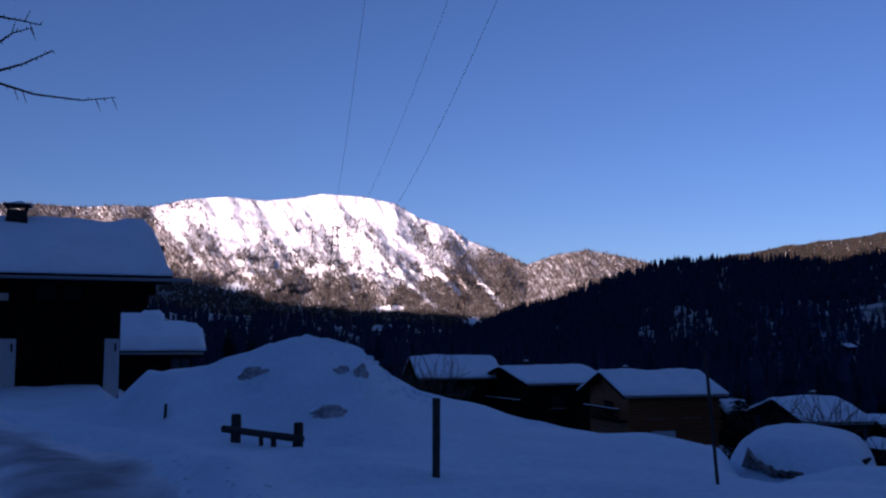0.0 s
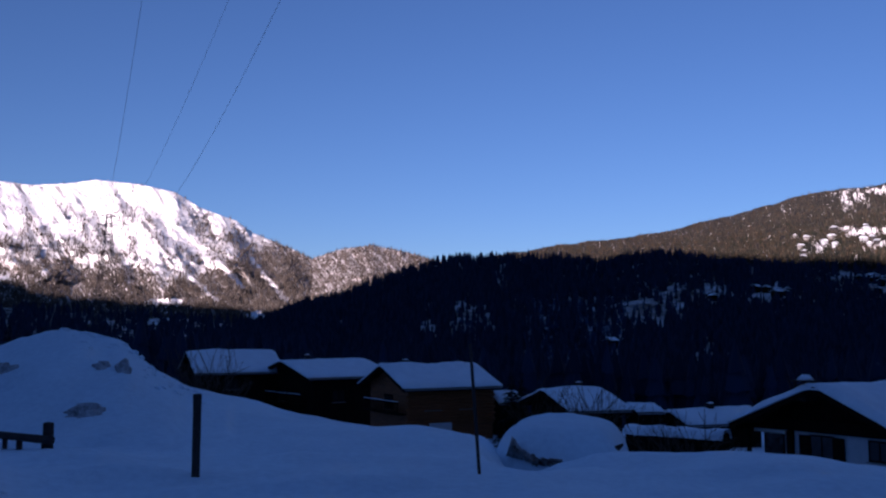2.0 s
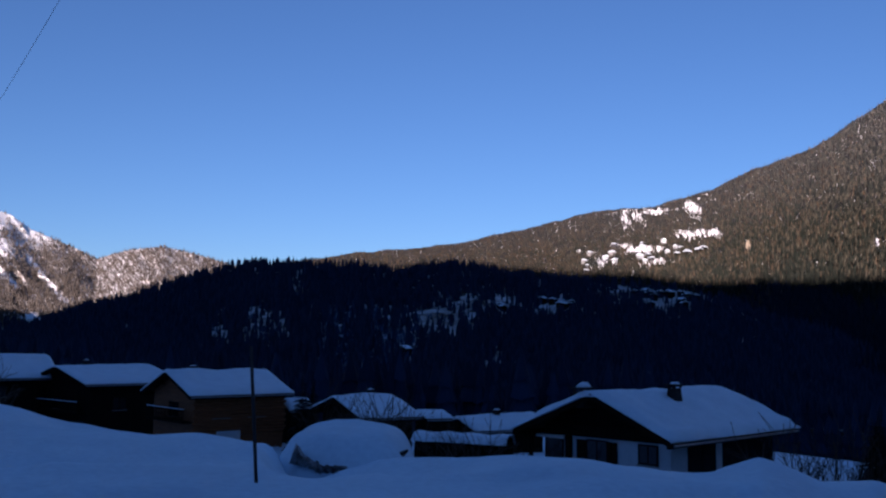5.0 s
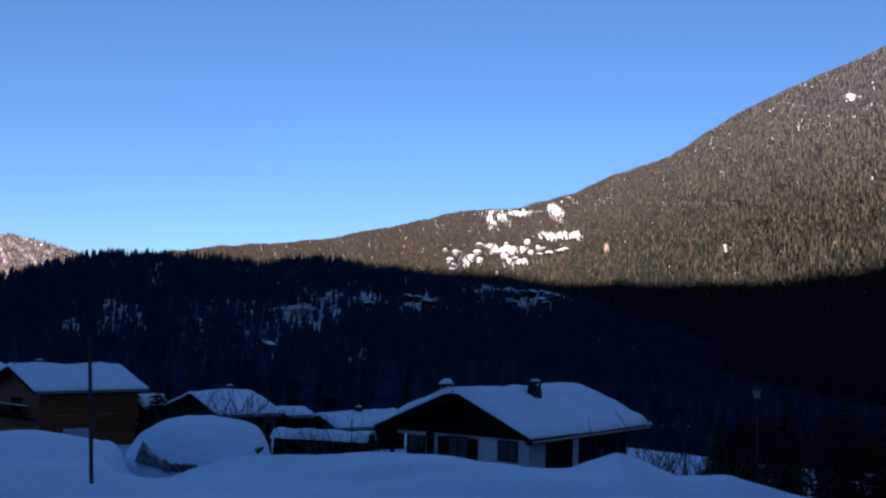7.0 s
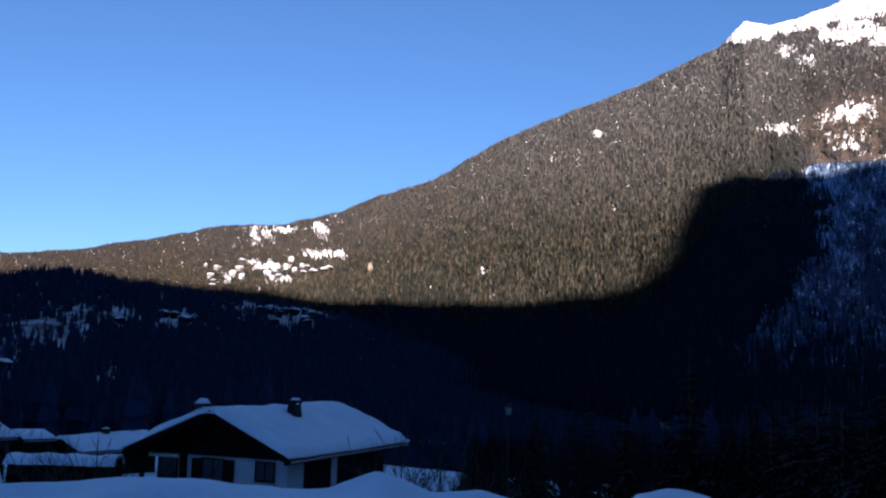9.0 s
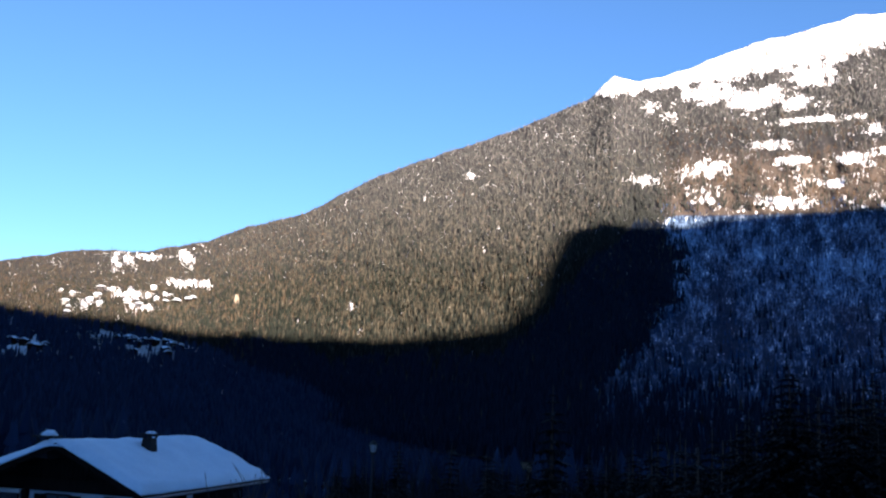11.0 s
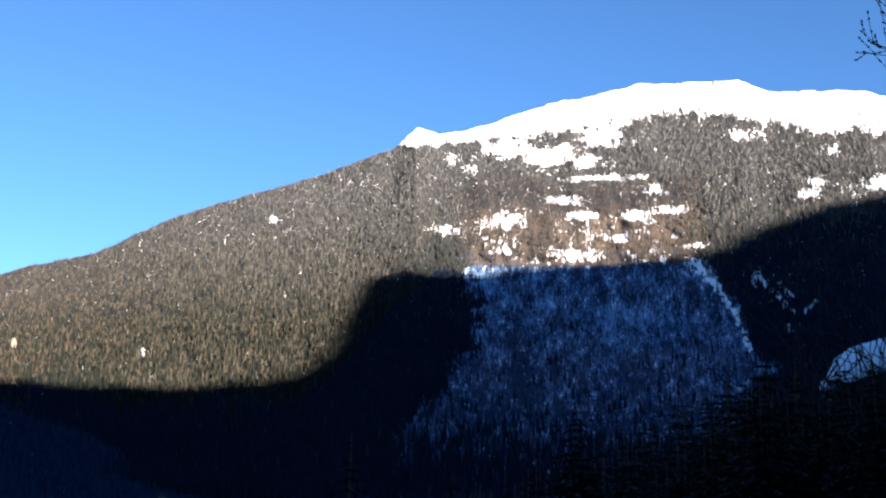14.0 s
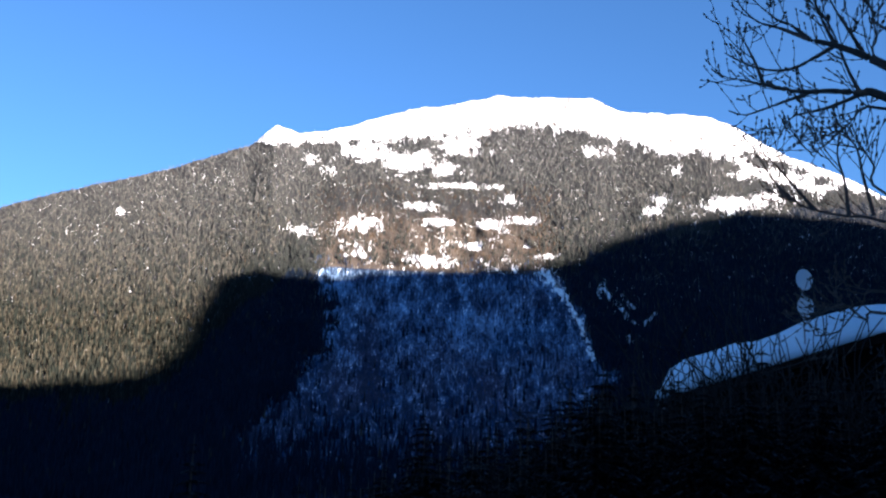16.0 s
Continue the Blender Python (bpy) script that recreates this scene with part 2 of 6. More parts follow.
def cover_material(name, floor_a, floor_b, floor_snow, brush, brush_snow, lean, edge, rock, rock_at, spread=(0.5, 0.25)):
    """Mountain cover: forest floor, open snow (attribute 'open') and brushy flank (attribute 'flank').
    The fine grain follows the slope: 'across' and 'up' give the place on it, lean the slant of its ribs."""
    m, n, l, b = material(name)

    def math_node(op, x, y, z=0.0, clamp=False):
        q = n.new("ShaderNodeMath")
        q.operation, q.use_clamp = op, clamp
        for k, w in enumerate((x, y, z)):
            if isinstance(w, (int, float)):
                q.inputs[k].default_value = w
            else:
                l.new(w, q.inputs[k])
        return q.outputs[0]

    def attribute(nm):
        q = n.new("ShaderNodeAttribute")
        q.attribute_name = nm
        return q.outputs["Fac"]

    def grain(vec, scale, detail, rough):
        q = n.new("ShaderNodeTexNoise")
        q.inputs["Scale"].default_value, q.inputs["Detail"].default_value, q.inputs["Roughness"].default_value = scale, detail, rough
        l.new(vec, q.inputs["Vector"])
        return q.outputs[0]

    def blend(f, a, c):
        q = n.new("ShaderNodeMix")
        q.data_type = "RGBA"
        l.new(f, q.inputs[0])
        for k, w in ((6, a), (7, c)):
            if isinstance(w, tuple):
                q.inputs[k].default_value = (*w, 1)
            else:
                l.new(w, q.inputs[k])
        return q.outputs[2]

    across, up = attribute("across"), attribute("up")
    slant = math_node("MULTIPLY_ADD", up, lean, across)
    ribs, fine = n.new("ShaderNodeCombineXYZ"), n.new("ShaderNodeCombineXYZ")
    l.new(slant, ribs.inputs[0])
    l.new(math_node("MULTIPLY", up, spread[0]), ribs.inputs[1])
    l.new(slant, fine.inputs[0])
    l.new(math_node("MULTIPLY", up, spread[1]), fine.inputs[1])
    broad, thin, dots = grain(ribs.outputs[0], 1.5, 6, 0.65), grain(fine.outputs[0], 9.0, 5, 0.65), grain(ribs.outputs[0], 16.0, 4, 0.6)
    # forest floor
    ground = blend(broad, floor_a, floor_b)
    sn = n.new("ShaderNodeMapRange")
    l.new(math_node("MULTIPLY_ADD", thin, 0.5, math_node("MULTIPLY", dots, 0.5)), sn.inputs[0])
    sn.inputs[1].default_value, sn.inputs[2].default_value = floor_snow
    ground = blend(sn.outputs[0], ground, (0.74, 0.75, 0.77))
    # dry grass and brush
    me_f = n.new("ShaderNodeMapRange")
    l.new(math_node("MULTIPLY_ADD", math_node("SUBTRACT", broad, 0.5), 1.2, attribute("meadow")), me_f.inputs[0])
    me_f.inputs[1].default_value, me_f.inputs[2].default_value = 0.2, 0.8
    ground = blend(me_f.outputs[0], ground, blend(thin, (0.018, 0.014, 0.011), (0.105, 0.083, 0.064)))
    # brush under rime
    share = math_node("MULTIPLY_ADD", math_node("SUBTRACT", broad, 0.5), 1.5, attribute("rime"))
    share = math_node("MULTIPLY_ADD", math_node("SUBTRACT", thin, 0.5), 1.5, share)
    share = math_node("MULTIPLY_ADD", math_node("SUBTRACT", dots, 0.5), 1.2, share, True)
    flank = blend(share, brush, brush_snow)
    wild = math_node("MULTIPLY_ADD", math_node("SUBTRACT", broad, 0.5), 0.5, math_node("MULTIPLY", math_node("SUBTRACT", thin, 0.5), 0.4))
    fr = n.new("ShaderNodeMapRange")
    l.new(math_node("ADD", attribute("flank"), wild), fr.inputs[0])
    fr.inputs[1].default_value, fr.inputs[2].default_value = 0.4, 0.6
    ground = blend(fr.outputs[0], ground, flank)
    # open snow, with rock and scrub where the noise dips
    ro = n.new("ShaderNodeMapRange")
    l.new(math_node("MULTIPLY_ADD", thin, 0.6, math_node("MULTIPLY", broad, 0.4)), ro.inputs[0])
    ro.inputs[1].default_value, ro.inputs[2].default_value = rock_at, rock_at + 0.07
    snow = blend(ro.outputs[0], rock, (0.82, 0.83, 0.84))
    ragged = math_node("MULTIPLY_ADD", math_node("SUBTRACT", broad, 0.5), edge, math_node("MULTIPLY", math_node("SUBTRACT", dots, 0.5), edge))
    ragged = math_node("MULTIPLY_ADD", math_node("SUBTRACT", thin, 0.5), edge, ragged)
    op = n.new("ShaderNodeMapRange")
    l.new(math_node("ADD", attribute("open"), ragged), op.inputs[0])
    op.inputs[1].default_value, op.inputs[2].default_value = 0.45, 0.56
    l.new(blend(op.outputs[0], ground, snow), b.inputs["Base Color"])
    bp = n.new("ShaderNodeBump")
    bp.inputs["Strength"].default_value, bp.inputs["Distance"].default_value = 0.5, 5.0
    l.new(thin, bp.inputs["Height"])
    l.new(bp.outputs[0], b.inputs["Normal"])
    b.inputs["Roughness"].default_value = 0.85
    b.inputs["Specular IOR Level"].default_value = 0.1
    return m


M_ALP = cover_material("alpine_cover", (0.09, 0.072, 0.06), (0.16, 0.13, 0.11), (0.47, 0.58), (0.1, 0.08, 0.07), (0.5, 0.5, 0.5), 0.85, 1.25, (0.20, 0.175, 0.165), 0.385, (0.17, 0.13))
# flank brush and snow are tinted blue, so shade is in their colour
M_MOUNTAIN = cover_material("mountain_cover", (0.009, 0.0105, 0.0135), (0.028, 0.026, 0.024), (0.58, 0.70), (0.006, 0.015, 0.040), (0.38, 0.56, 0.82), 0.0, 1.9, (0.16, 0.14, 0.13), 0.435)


# ---- mesh helpers ----
def mesh_from(name, verts, faces, mat, smooth=False):
    me = bpy.data.meshes.new(name)
    me.from_pydata([tuple(v) for v in verts], [], [tuple(f) for f in faces])
    me.materials.append(mat)
    if smooth:
        me.polygons.foreach_set("use_smooth", [True] * len(me.polygons))
    me.update()
    return me


def arrays_to_mesh(name, verts, faces, mat, smooth=False):
    """A mesh from numpy arrays; all faces have the same number of corners."""
    me = bpy.data.meshes.new(name)
    k = faces.shape[1]
    me.vertices.add(len(verts))
    me.vertices.foreach_set("co", verts.astype(np.float32).ravel())
    me.loops.add(faces.size)
    me.loops.foreach_set("vertex_index", faces.astype(np.int32).ravel())
    me.polygons.add(len(faces))
    me.polygons.foreach_set("loop_start", np.arange(0, faces.size, k, dtype=np.int32))
    me.polygons.foreach_set("use_smooth", np.full(len(faces), smooth))
    me.materials.append(mat)
    me.update(calc_edges=True)
    me.validate()
    return me


def part(name, bm, mat, parent, label="", bevel=0.0, smooth=False):
    """Links a bmesh as one mesh object under a thing or a part."""
    if bevel:
        bmesh.ops.bevel(bm, geom=bm.edges[:], offset=bevel, segments=1, affect="EDGES", clamp_overlap=True)
    bmesh.ops.recalc_face_normals(bm, faces=bm.faces[:])
    me = bpy.data.meshes.new(name)
    bm.to_mesh(me)
    bm.free()
    me.materials.append(mat)
    if smooth:
        me.polygons.foreach_set("use_smooth", [True] * len(me.polygons))
    ob = new(name, me)
    ob.parent = parent
    if label:
        tagged(ob, label)
    return ob


def box(bm, x0, x1, y0, y1, z0, z1, m=None):
    vs = [bm.verts.new((m @ Vector(p)) if m else p) for p in
          ((x0, y0, z0), (x1, y0, z0), (x1, y1, z0), (x0, y1, z0), (x0, y0, z1), (x1, y0, z1), (x1, y1, z1), (x0, y1, z1))]
    for f in ((0, 3, 2, 1), (4, 5, 6, 7), (0, 1, 5, 4), (1, 2, 6, 5), (2, 3, 7, 6), (3, 0, 4, 7)):
        bm.faces.new([vs[i] for i in f])
    return bm


def boxed(*a):
    return box(bmesh.new(), *a)


def tube(bm, pts, radii, sides=6):
    """A tapered tube through points."""
    rings = []
    for i, p in enumerate(pts):
        p = Vector(p)
        d = (Vector(pts[min(i + 1, len(pts) - 1)]) - Vector(pts[max(i - 1, 0)])).normalized()
        a = d.orthogonal().normalized()
        b = d.cross(a)
        rings.append([bm.verts.new(p + radii[i] * (math.cos(t) * a + math.sin(t) * b)) for t in (2 * math.pi * k / sides for k in range(sides))])
    for r0, r1 in zip(rings, rings[1:]):
        for k in range(sides):
            bm.faces.new((r0[k], r0[(k + 1) % sides], r1[(k + 1) % sides], r1[k]))
    bm.faces.new(rings[0][::-1])
    bm.faces.new(rings[-1])
    return bm


def empty(name, m, label, category, group="", kind=""):
    ob = new(name)
    ob.matrix_basis = m
    return tagged(ob, label, category, group, kind)


def curve_of(points):
    """A smooth function through (position, value) pairs."""
    xs, ys = np.array([p[0] for p in points]), np.array([p[1] for p in points])
    return lambda q: np.interp(q, xs, ys)


def step(q):
    q = np.clip(q, 0, 1)
    return q * q * (3 - 2 * q)


def lattice(seed):
    g = np.random.RandomState(seed).rand(64, 64)

    def at(x, y):
        x, y = np.asarray(x, float), np.asarray(y, float)
        i, j = np.floor(x).astype(int), np.floor(y).astype(int)
        u, v = x - i, y - j
        u, v = u * u * (3 - 2 * u), v * v * (3 - 2 * v)
        a = g[i % 64, j % 64] * (1 - u) + g[(i + 1) % 64, j % 64] * u
        b = g[i % 64, (j + 1) % 64] * (1 - u) + g[(i + 1) % 64, (j + 1) % 64] * u
        return (a * (1 - v) + b * v) * 2 - 1
    return at


def fractal(seed, octaves=4):
    f = lattice(seed)
    return lambda x, y: sum(f(np.asarray(x) * 2 ** k + 7.3 * k, np.asarray(y) * 2 ** k - 3.1 * k) * 0.5 ** k for k in range(octaves))


# ---- the lie of the land ----
# height of the snow bank's crest, and its distance, by bearing
CREST_EL = curve_of([(-40, -3.4), (-21, -3.4), (-18.8, -3.1), (-17.3, -1.7), (-13.9, -1.2), (-12.9, -0.7), (-10.6, 0.1), (-9, 0.55), (-7, 0.4), (-4.9, -0.2), (-3.2, -1.9), (-1.5, -2.9),
                     (0.5, -3.4), (2.6, -3.75), (4.6, -4.4), (7.3, -4.95), (10.6, -5.5), (13.8, -5.5), (15.2, -5.7), (15.9, -5.95), (16.5, -6.5), (17.2, -7.4), (18.8, -7.6), (20.5, -6.8), (22.5, -6.35), (24, -6.5), (27, -6.75), (31, -6.45), (34, -6.5), (37, -6.9),
                     (41.5, -7.5), (44, -7.0), (47, -7.9), (49.7, -7.5), (53, -8.1), (60, -9), (70, -8), (110, -6)])
CREST_D = curve_of([(-40, 30), (-20, 26), (-16, 21), (-9, 20), (-3, 19), (4, 20), (12, 20), (15.2, 18.5), (16.2, 17), (17.2, 14), (20, 13.5), (35, 13), (55, 13), (110, 14)])
VILLAGE_Z = curve_of([(-60, 0), (-20, 0), (-17.5, -1.2), (-13, -1.6), (-8, -2.5), (-3, -5.5), (3, -7.0), (20, -7.6), (40, -7.4), (50, -9.0), (62, -10), (72, -8), (82, -5.0), (92, -3.0), (110, -2)])
FAR_Z = curve_of([(-60, -10), (-14, -20), (-5, -45), (20, -55), (60, -60), (72, -40), (84, -10), (95, 8), (110, 20)])
rough_near, rough_far = fractal(3, 5), fractal(8, 4)
HUMPS = [(9.6, 9.9, 0.14, 0.7, 0.9), (8.6, 8.6, 0.05, 0.8, 0.5), (1.15, 13.0, -0.16, 0.8, 0.8), (1.1, 11.5, 0.10, 1.0, 0.35), (-1.5, 11.5, 0.12, 0.8, 0.3), (-0.8, 10.4, 0.12, 0.8, 0.3), (-0.2, 9.5, 0.10, 0.7, 0.3), (6.8, 8.4, 0.16, 1.4, 0.5), (5.6, 9.6, 0.12, 1.3, 0.4), (1.3, 9.5, 0.10, 0.8, 0.35),
         (-1.8, 11.0, 0.20, 2.4, 1.4), (2.6, 10.6, 0.16, 2.2, 1.2), (0.5, 8.2, 0.10, 1.6, 0.9), (-5.5, 9.8, 0.08, 1.8, 0.8), (8.8, 9.2, 0.10, 2.0, 1.0), (4.6, 12.4, -0.26, 1.0, 1.8), (-6, 7.6, 0.10, 2.2, 0.9), (11, 9, 0.06, 2.0, 1.0),
         (-3.35, 17.4, -0.28, 0.28, 0.22), (-1.9, 18.0, -0.2, 0.18, 0.2), (-1.62, 14.4, -0.16, 0.3, 0.2)]


LANE_X = curve_of([(0, -0.9), (4, -1.7), (7, -2.7), (9.6, -3.7), (13.5, -5.8), (18, -9.0), (24, -14.0), (30, -20)])


def land(x, y):
    """Height of the snow at a place."""
    x, y = np.asarray(x, float), np.asarray(y, float)
    d = np.hypot(x, y)
    az = np.degrees(np.arctan2(x, y))
    az = np.where(az > 140, az - 360, az)
    azc = np.clip(az, -40, 110)
    cd = CREST_D(azc)
    cz = EYE + cd * np.tan(np.radians(CREST_EL(azc) - 0.28))
    behind = step((np.abs(az - 35) - 80) / 25)
    cz = cz * (1 - behind)
    vz = VILLAGE_Z(np.clip(az, -60, 110)) * (1 - behind)
    up = np.where(cz > 0.3, 5.5, 4.0)
    near = cz * step((d - (cd - up)) / up)
    w = 7.0 + 3 * step((cz - 0.5) / 1.0)
    after = step((d - cd - 0.6) / w)
    z = near * (1 - after) + vz * after
    z = z + after * rough_near(x * 0.09, y * 0.09) * 0.12
    far = step((d - 75) / 330)
    z = z * (1 - far) + FAR_Z(np.clip(az, -60, 110)) * far * (1 - behind) + far * rough_far(x * 0.004, y * 0.004) * 5
    for hx, hy, hh, sx, sy in HUMPS:
        z = z + hh * np.exp(-((x - hx) / sx) ** 2 - ((y - hy) / sy) ** 2)
    # the hollow in which the car stands
    hollow = np.exp(-(((x - 6.6) / 1.1) ** 4 + ((y - 16.4) / 2.3) ** 4))
    z = z * (1 - hollow) - 1.55 * hollow
    # packed wheel ruts of the lane, with a low bank beside them
    lane = x - LANE_X(y)
    on = step((y - 3) / 2) * step((26 - y) / 6)
    for off in (-0.8, 0.7):
        z = z - 0.09 * on * np.exp(-((lane - off) / 0.3) ** 2)
    z = z + 0.12 * on * np.exp(-((lane - 1.7) / 0.45) ** 2) * (1 + 0.5 * rough_near(x * 0.9, y * 0.9))
    calm = np.exp(-(d / 3.0) ** 2)
    z = z + (1 - calm) * np.where(d < 60, 0.075, 0.0) * rough_near(x * 0.26 + 5, y * 0.26)
    z = z + np.where(d < 40, 0.030 + 0.05 * step((near - 0.5) / 0.8), 0.0) * rough_near(x * 1.1, y * 1.1 + 9)
    return z


def ground_sheet():
    az = np.concatenate([np.arange(-32, 110, 0.3), np.arange(110, 328, 4.0)])
    d = np.concatenate([[-0.02, 0.3], np.geomspace(1.0, 60, 200), np.geomspace(62, 4900, 70)])
    a, r = np.meshgrid(np.radians(az), d)
    x, y = r * np.sin(a), r * np.cos(a)
    v = np.stack([x, y, land(x, y)], -1).reshape(-1, 3)
    n, k = len(az), len(d)
    i, j = np.meshgrid(np.arange(n), np.arange(k - 1))
    f = np.stack([j * n + i, j * n + (i + 1) % n, (j + 1) * n + (i + 1) % n, (j + 1) * n + i], -1).reshape(-1, 4)
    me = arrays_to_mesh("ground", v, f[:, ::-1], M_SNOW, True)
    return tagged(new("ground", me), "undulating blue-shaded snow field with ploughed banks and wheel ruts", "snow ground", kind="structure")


ground_sheet()


def lane_ribbon():
    """The packed middle of the lane, which sinks under the loose snow at its edges."""
    s, u = np.meshgrid(np.arange(-20.0, 23, 0.1), np.linspace(-1, 1, 31), indexing="ij")
    half = 1.25 + 0.16 * rough_near(s * 0.7, u * 0 + 3)
    x = LANE_X(s) + u * half
    z = land(x, s) + 0.06 - 0.13 * np.abs(u) ** 6 + 0.008 * rough_near(x * 3, s * 3)
    n, k = s.shape
    i, j = np.meshgrid(np.arange(k - 1), np.arange(n - 1))
    f = np.stack([j * k + i, j * k + i + 1, (j + 1) * k + i + 1, (j + 1) * k + i], -1).reshape(-1, 4)
    me = arrays_to_mesh("road", np.stack([x, s, z], -1).reshape(-1, 3), f, M_LANE, True)
    dirt = step((0.95 - np.abs(u)) * 1.5 + 0.55 * rough_near(x * 0.8, s * 0.5)) * step((18.5 - s) / 5)
    me.attributes.new("dirt", "FLOAT", "POINT").data.foreach_set("value", dirt.ravel().astype(np.float32))
    tagged(new("road", me), "rutted lane of packed dirty snow", "road", kind="structure")


lane_ribbon()


def clearing(az, el, spots):
    """1 in the open, 0 under trees."""
    out = np.zeros_like(az)
    for a, e, ra, re in spots:
        q = np.hypot((az - a) / ra, (el - e) / re) + 0.75 * (turned(az * 2.6, el * 7.0) if ra > 0.9 else turned(az * 6.5, el * 13.0))
        out = np.maximum(out, step((1.0 - q) / 0.3))
    return out


OPEN_RIGHT = [(72.5, 19.02, 2.00, 0.47), (74.6, 18.66, 1.54, 0.58), (77.9, 19.74, 1.36, 0.58), (76.7, 18.22, 1.00, 0.29), (71.3, 18.91, 1.00, 0.40), (75.3, 15.88, 0.91, 0.23), (71.9, 14.70, 0.85, 0.36), (76.6, 15.00, 1.00, 0.20), (80.0, 14.94, 1.09, 0.33), (76.1, 12.60, 1.27, 0.26), (77.9, 17.22, 2.00, 0.16), (68.1, 14.02, 0.54, 0.23), (68.2, 18.44, 0.29, 0.16), (69.7, 17.76, 0.26, 0.18), (71.5, 12.87, 0.51, 0.20), (82.0, 15.17, 0.63, 0.16), (81.1, 16.47, 0.36, 0.20), (78.9, 13.62, 0.82, 0.18), (83.3, 13.04, 0.73, 0.14), (86.2, 19.35, 0.38, 0.20), (86.8, 19.37, 0.26, 0.19), (91.3, 18.02, 0.27, 0.24), (89.8, 15.64, 0.46, 0.26), (90.6, 16.31, 0.34, 0.22), (95.3, 16.05, 2.39, 0.34), (94.0, 15.88, 1.20, 0.38), (96.5, 16.17, 1.11, 0.31), (95.7, 17.69, 0.77, 0.22), (96.9, 17.62, 0.77, 0.20), (97.8, 17.31, 0.77, 0.20), (98.7, 16.91, 0.77, 0.20), (99.6, 16.54, 0.68, 0.20), (57.4, 14.16, 0.21, 0.14), (50.4, 5.75, 0.17, 0.34), (50.9, 4.24, 0.21, 0.24), (86.5, 19.32, 0.41, 0.17)]
OPEN_VILLAGE = [(36.5, 7.47, 0.22, 0.44), (37.0, 7.69, 0.22, 0.26), (38.4, 7.98, 0.61, 0.13), (40.5, 8.17, 0.47, 0.31), (40.7, 6.57, 1.21, 0.23), (37.7, 5.71, 1.24, 0.16), (35.0, 5.01, 0.50, 0.26), (38.3, 5.00, 0.72, 0.18), (36.5, 5.93, 0.44, 0.13), (50.3, 5.69, 0.25, 0.26), (39.9, 2.71, 1.52, 0.26), (38.4, 2.23, 0.83, 0.31), (40.9, 2.38, 0.50, 0.31), (32.0, 2.46, 0.83, 0.26), (31.5, 1.96, 0.50, 0.31)]
TRACKS = [(83.0, 12.2, 84.4, 10.9), (84.4, 10.9, 85.1, 9.6), (85.1, 9.6, 86.3, 6.95), (86.7, 11.0, 87.6, 10.2), (87.6, 10.2, 88.2, 9.3), (88.2, 9.3, 89.0, 8.9), (89.0, 8.9, 89.9, 9.45), (88.1, 10.6, 88.6, 9.9), (88.3, 8.2, 88.6, 7.7)]
BANDS = [(94.4, 19.47, 95.6, 17.92), (95.6, 17.92, 96.3, 17.55), (96.3, 17.55, 99.6, 16.41), (96.4, 18.78, 98.5, 18.00), (98.5, 18.00, 100.2, 17.25), (100.2, 17.25, 101.3, 16.71), (99.1, 18.88, 101.2, 17.79), (101.2, 17.79, 103.2, 16.72)]
OPEN_ALP = [(-3.4, 1.9, 1.0, 0.22), (1.9, 1.1, 0.7, 0.3), (-12.3, 3.2, 0.8, 0.3), (-9.9, 3.55, 0.3, 0.12)]
OPEN_HILL = [(14.5, 0.58, 1.44, 1.26), (12.2, 0.38, 0.91, 1.43), (15.8, 0.42, 0.59, 0.78), (14.6, 1.26, 0.40, 1.10), (25.5, 1.36, 1.96, 1.26), (26.8, 2.22, 1.18, 0.94), (28.4, -1.48, 0.99, 1.36), (28.8, 2.17, 1.18, 0.64), (31.8, 2.07, 2.22, 0.48), (16.7, 3.00, 0.40, 0.87), (23.3, -0.87, 0.91, 0.48), (24.4, 0.85, 0.78, 0.64), (36.7, 3.06, 2.62, 0.39), (38.5, 2.40, 1.96, 0.78), (40.7, 3.03, 2.62, 0.48)]
turned = fractal(61, 4)


def patch(a, e):
    """Blotches on a grid turned out of the level."""
    a, e = np.asarray(a), np.asarray(e)
    return turned(a * 0.81 + e * 0.59, e * 0.81 - a * 0.59)


TREELINE = curve_of([(10, 30), (62, 30), (64.7, 19.2), (67.2, 19.4), (69.4, 19.5), (72.7, 19.8), (76.3, 20.3), (79.2, 20.5), (82, 21.1), (85.1, 20.7), (89.4, 19.7), (91.0, 19.25), (92.5, 19.3), (94, 18.7), (95, 18.87), (96.4, 18.85), (98.5, 17.8), (100.8, 16.8), (104, 15.3)])


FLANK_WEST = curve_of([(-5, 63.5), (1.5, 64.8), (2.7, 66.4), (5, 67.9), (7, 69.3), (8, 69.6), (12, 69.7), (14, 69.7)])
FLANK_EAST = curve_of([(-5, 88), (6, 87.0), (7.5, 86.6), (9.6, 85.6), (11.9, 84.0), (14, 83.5)])
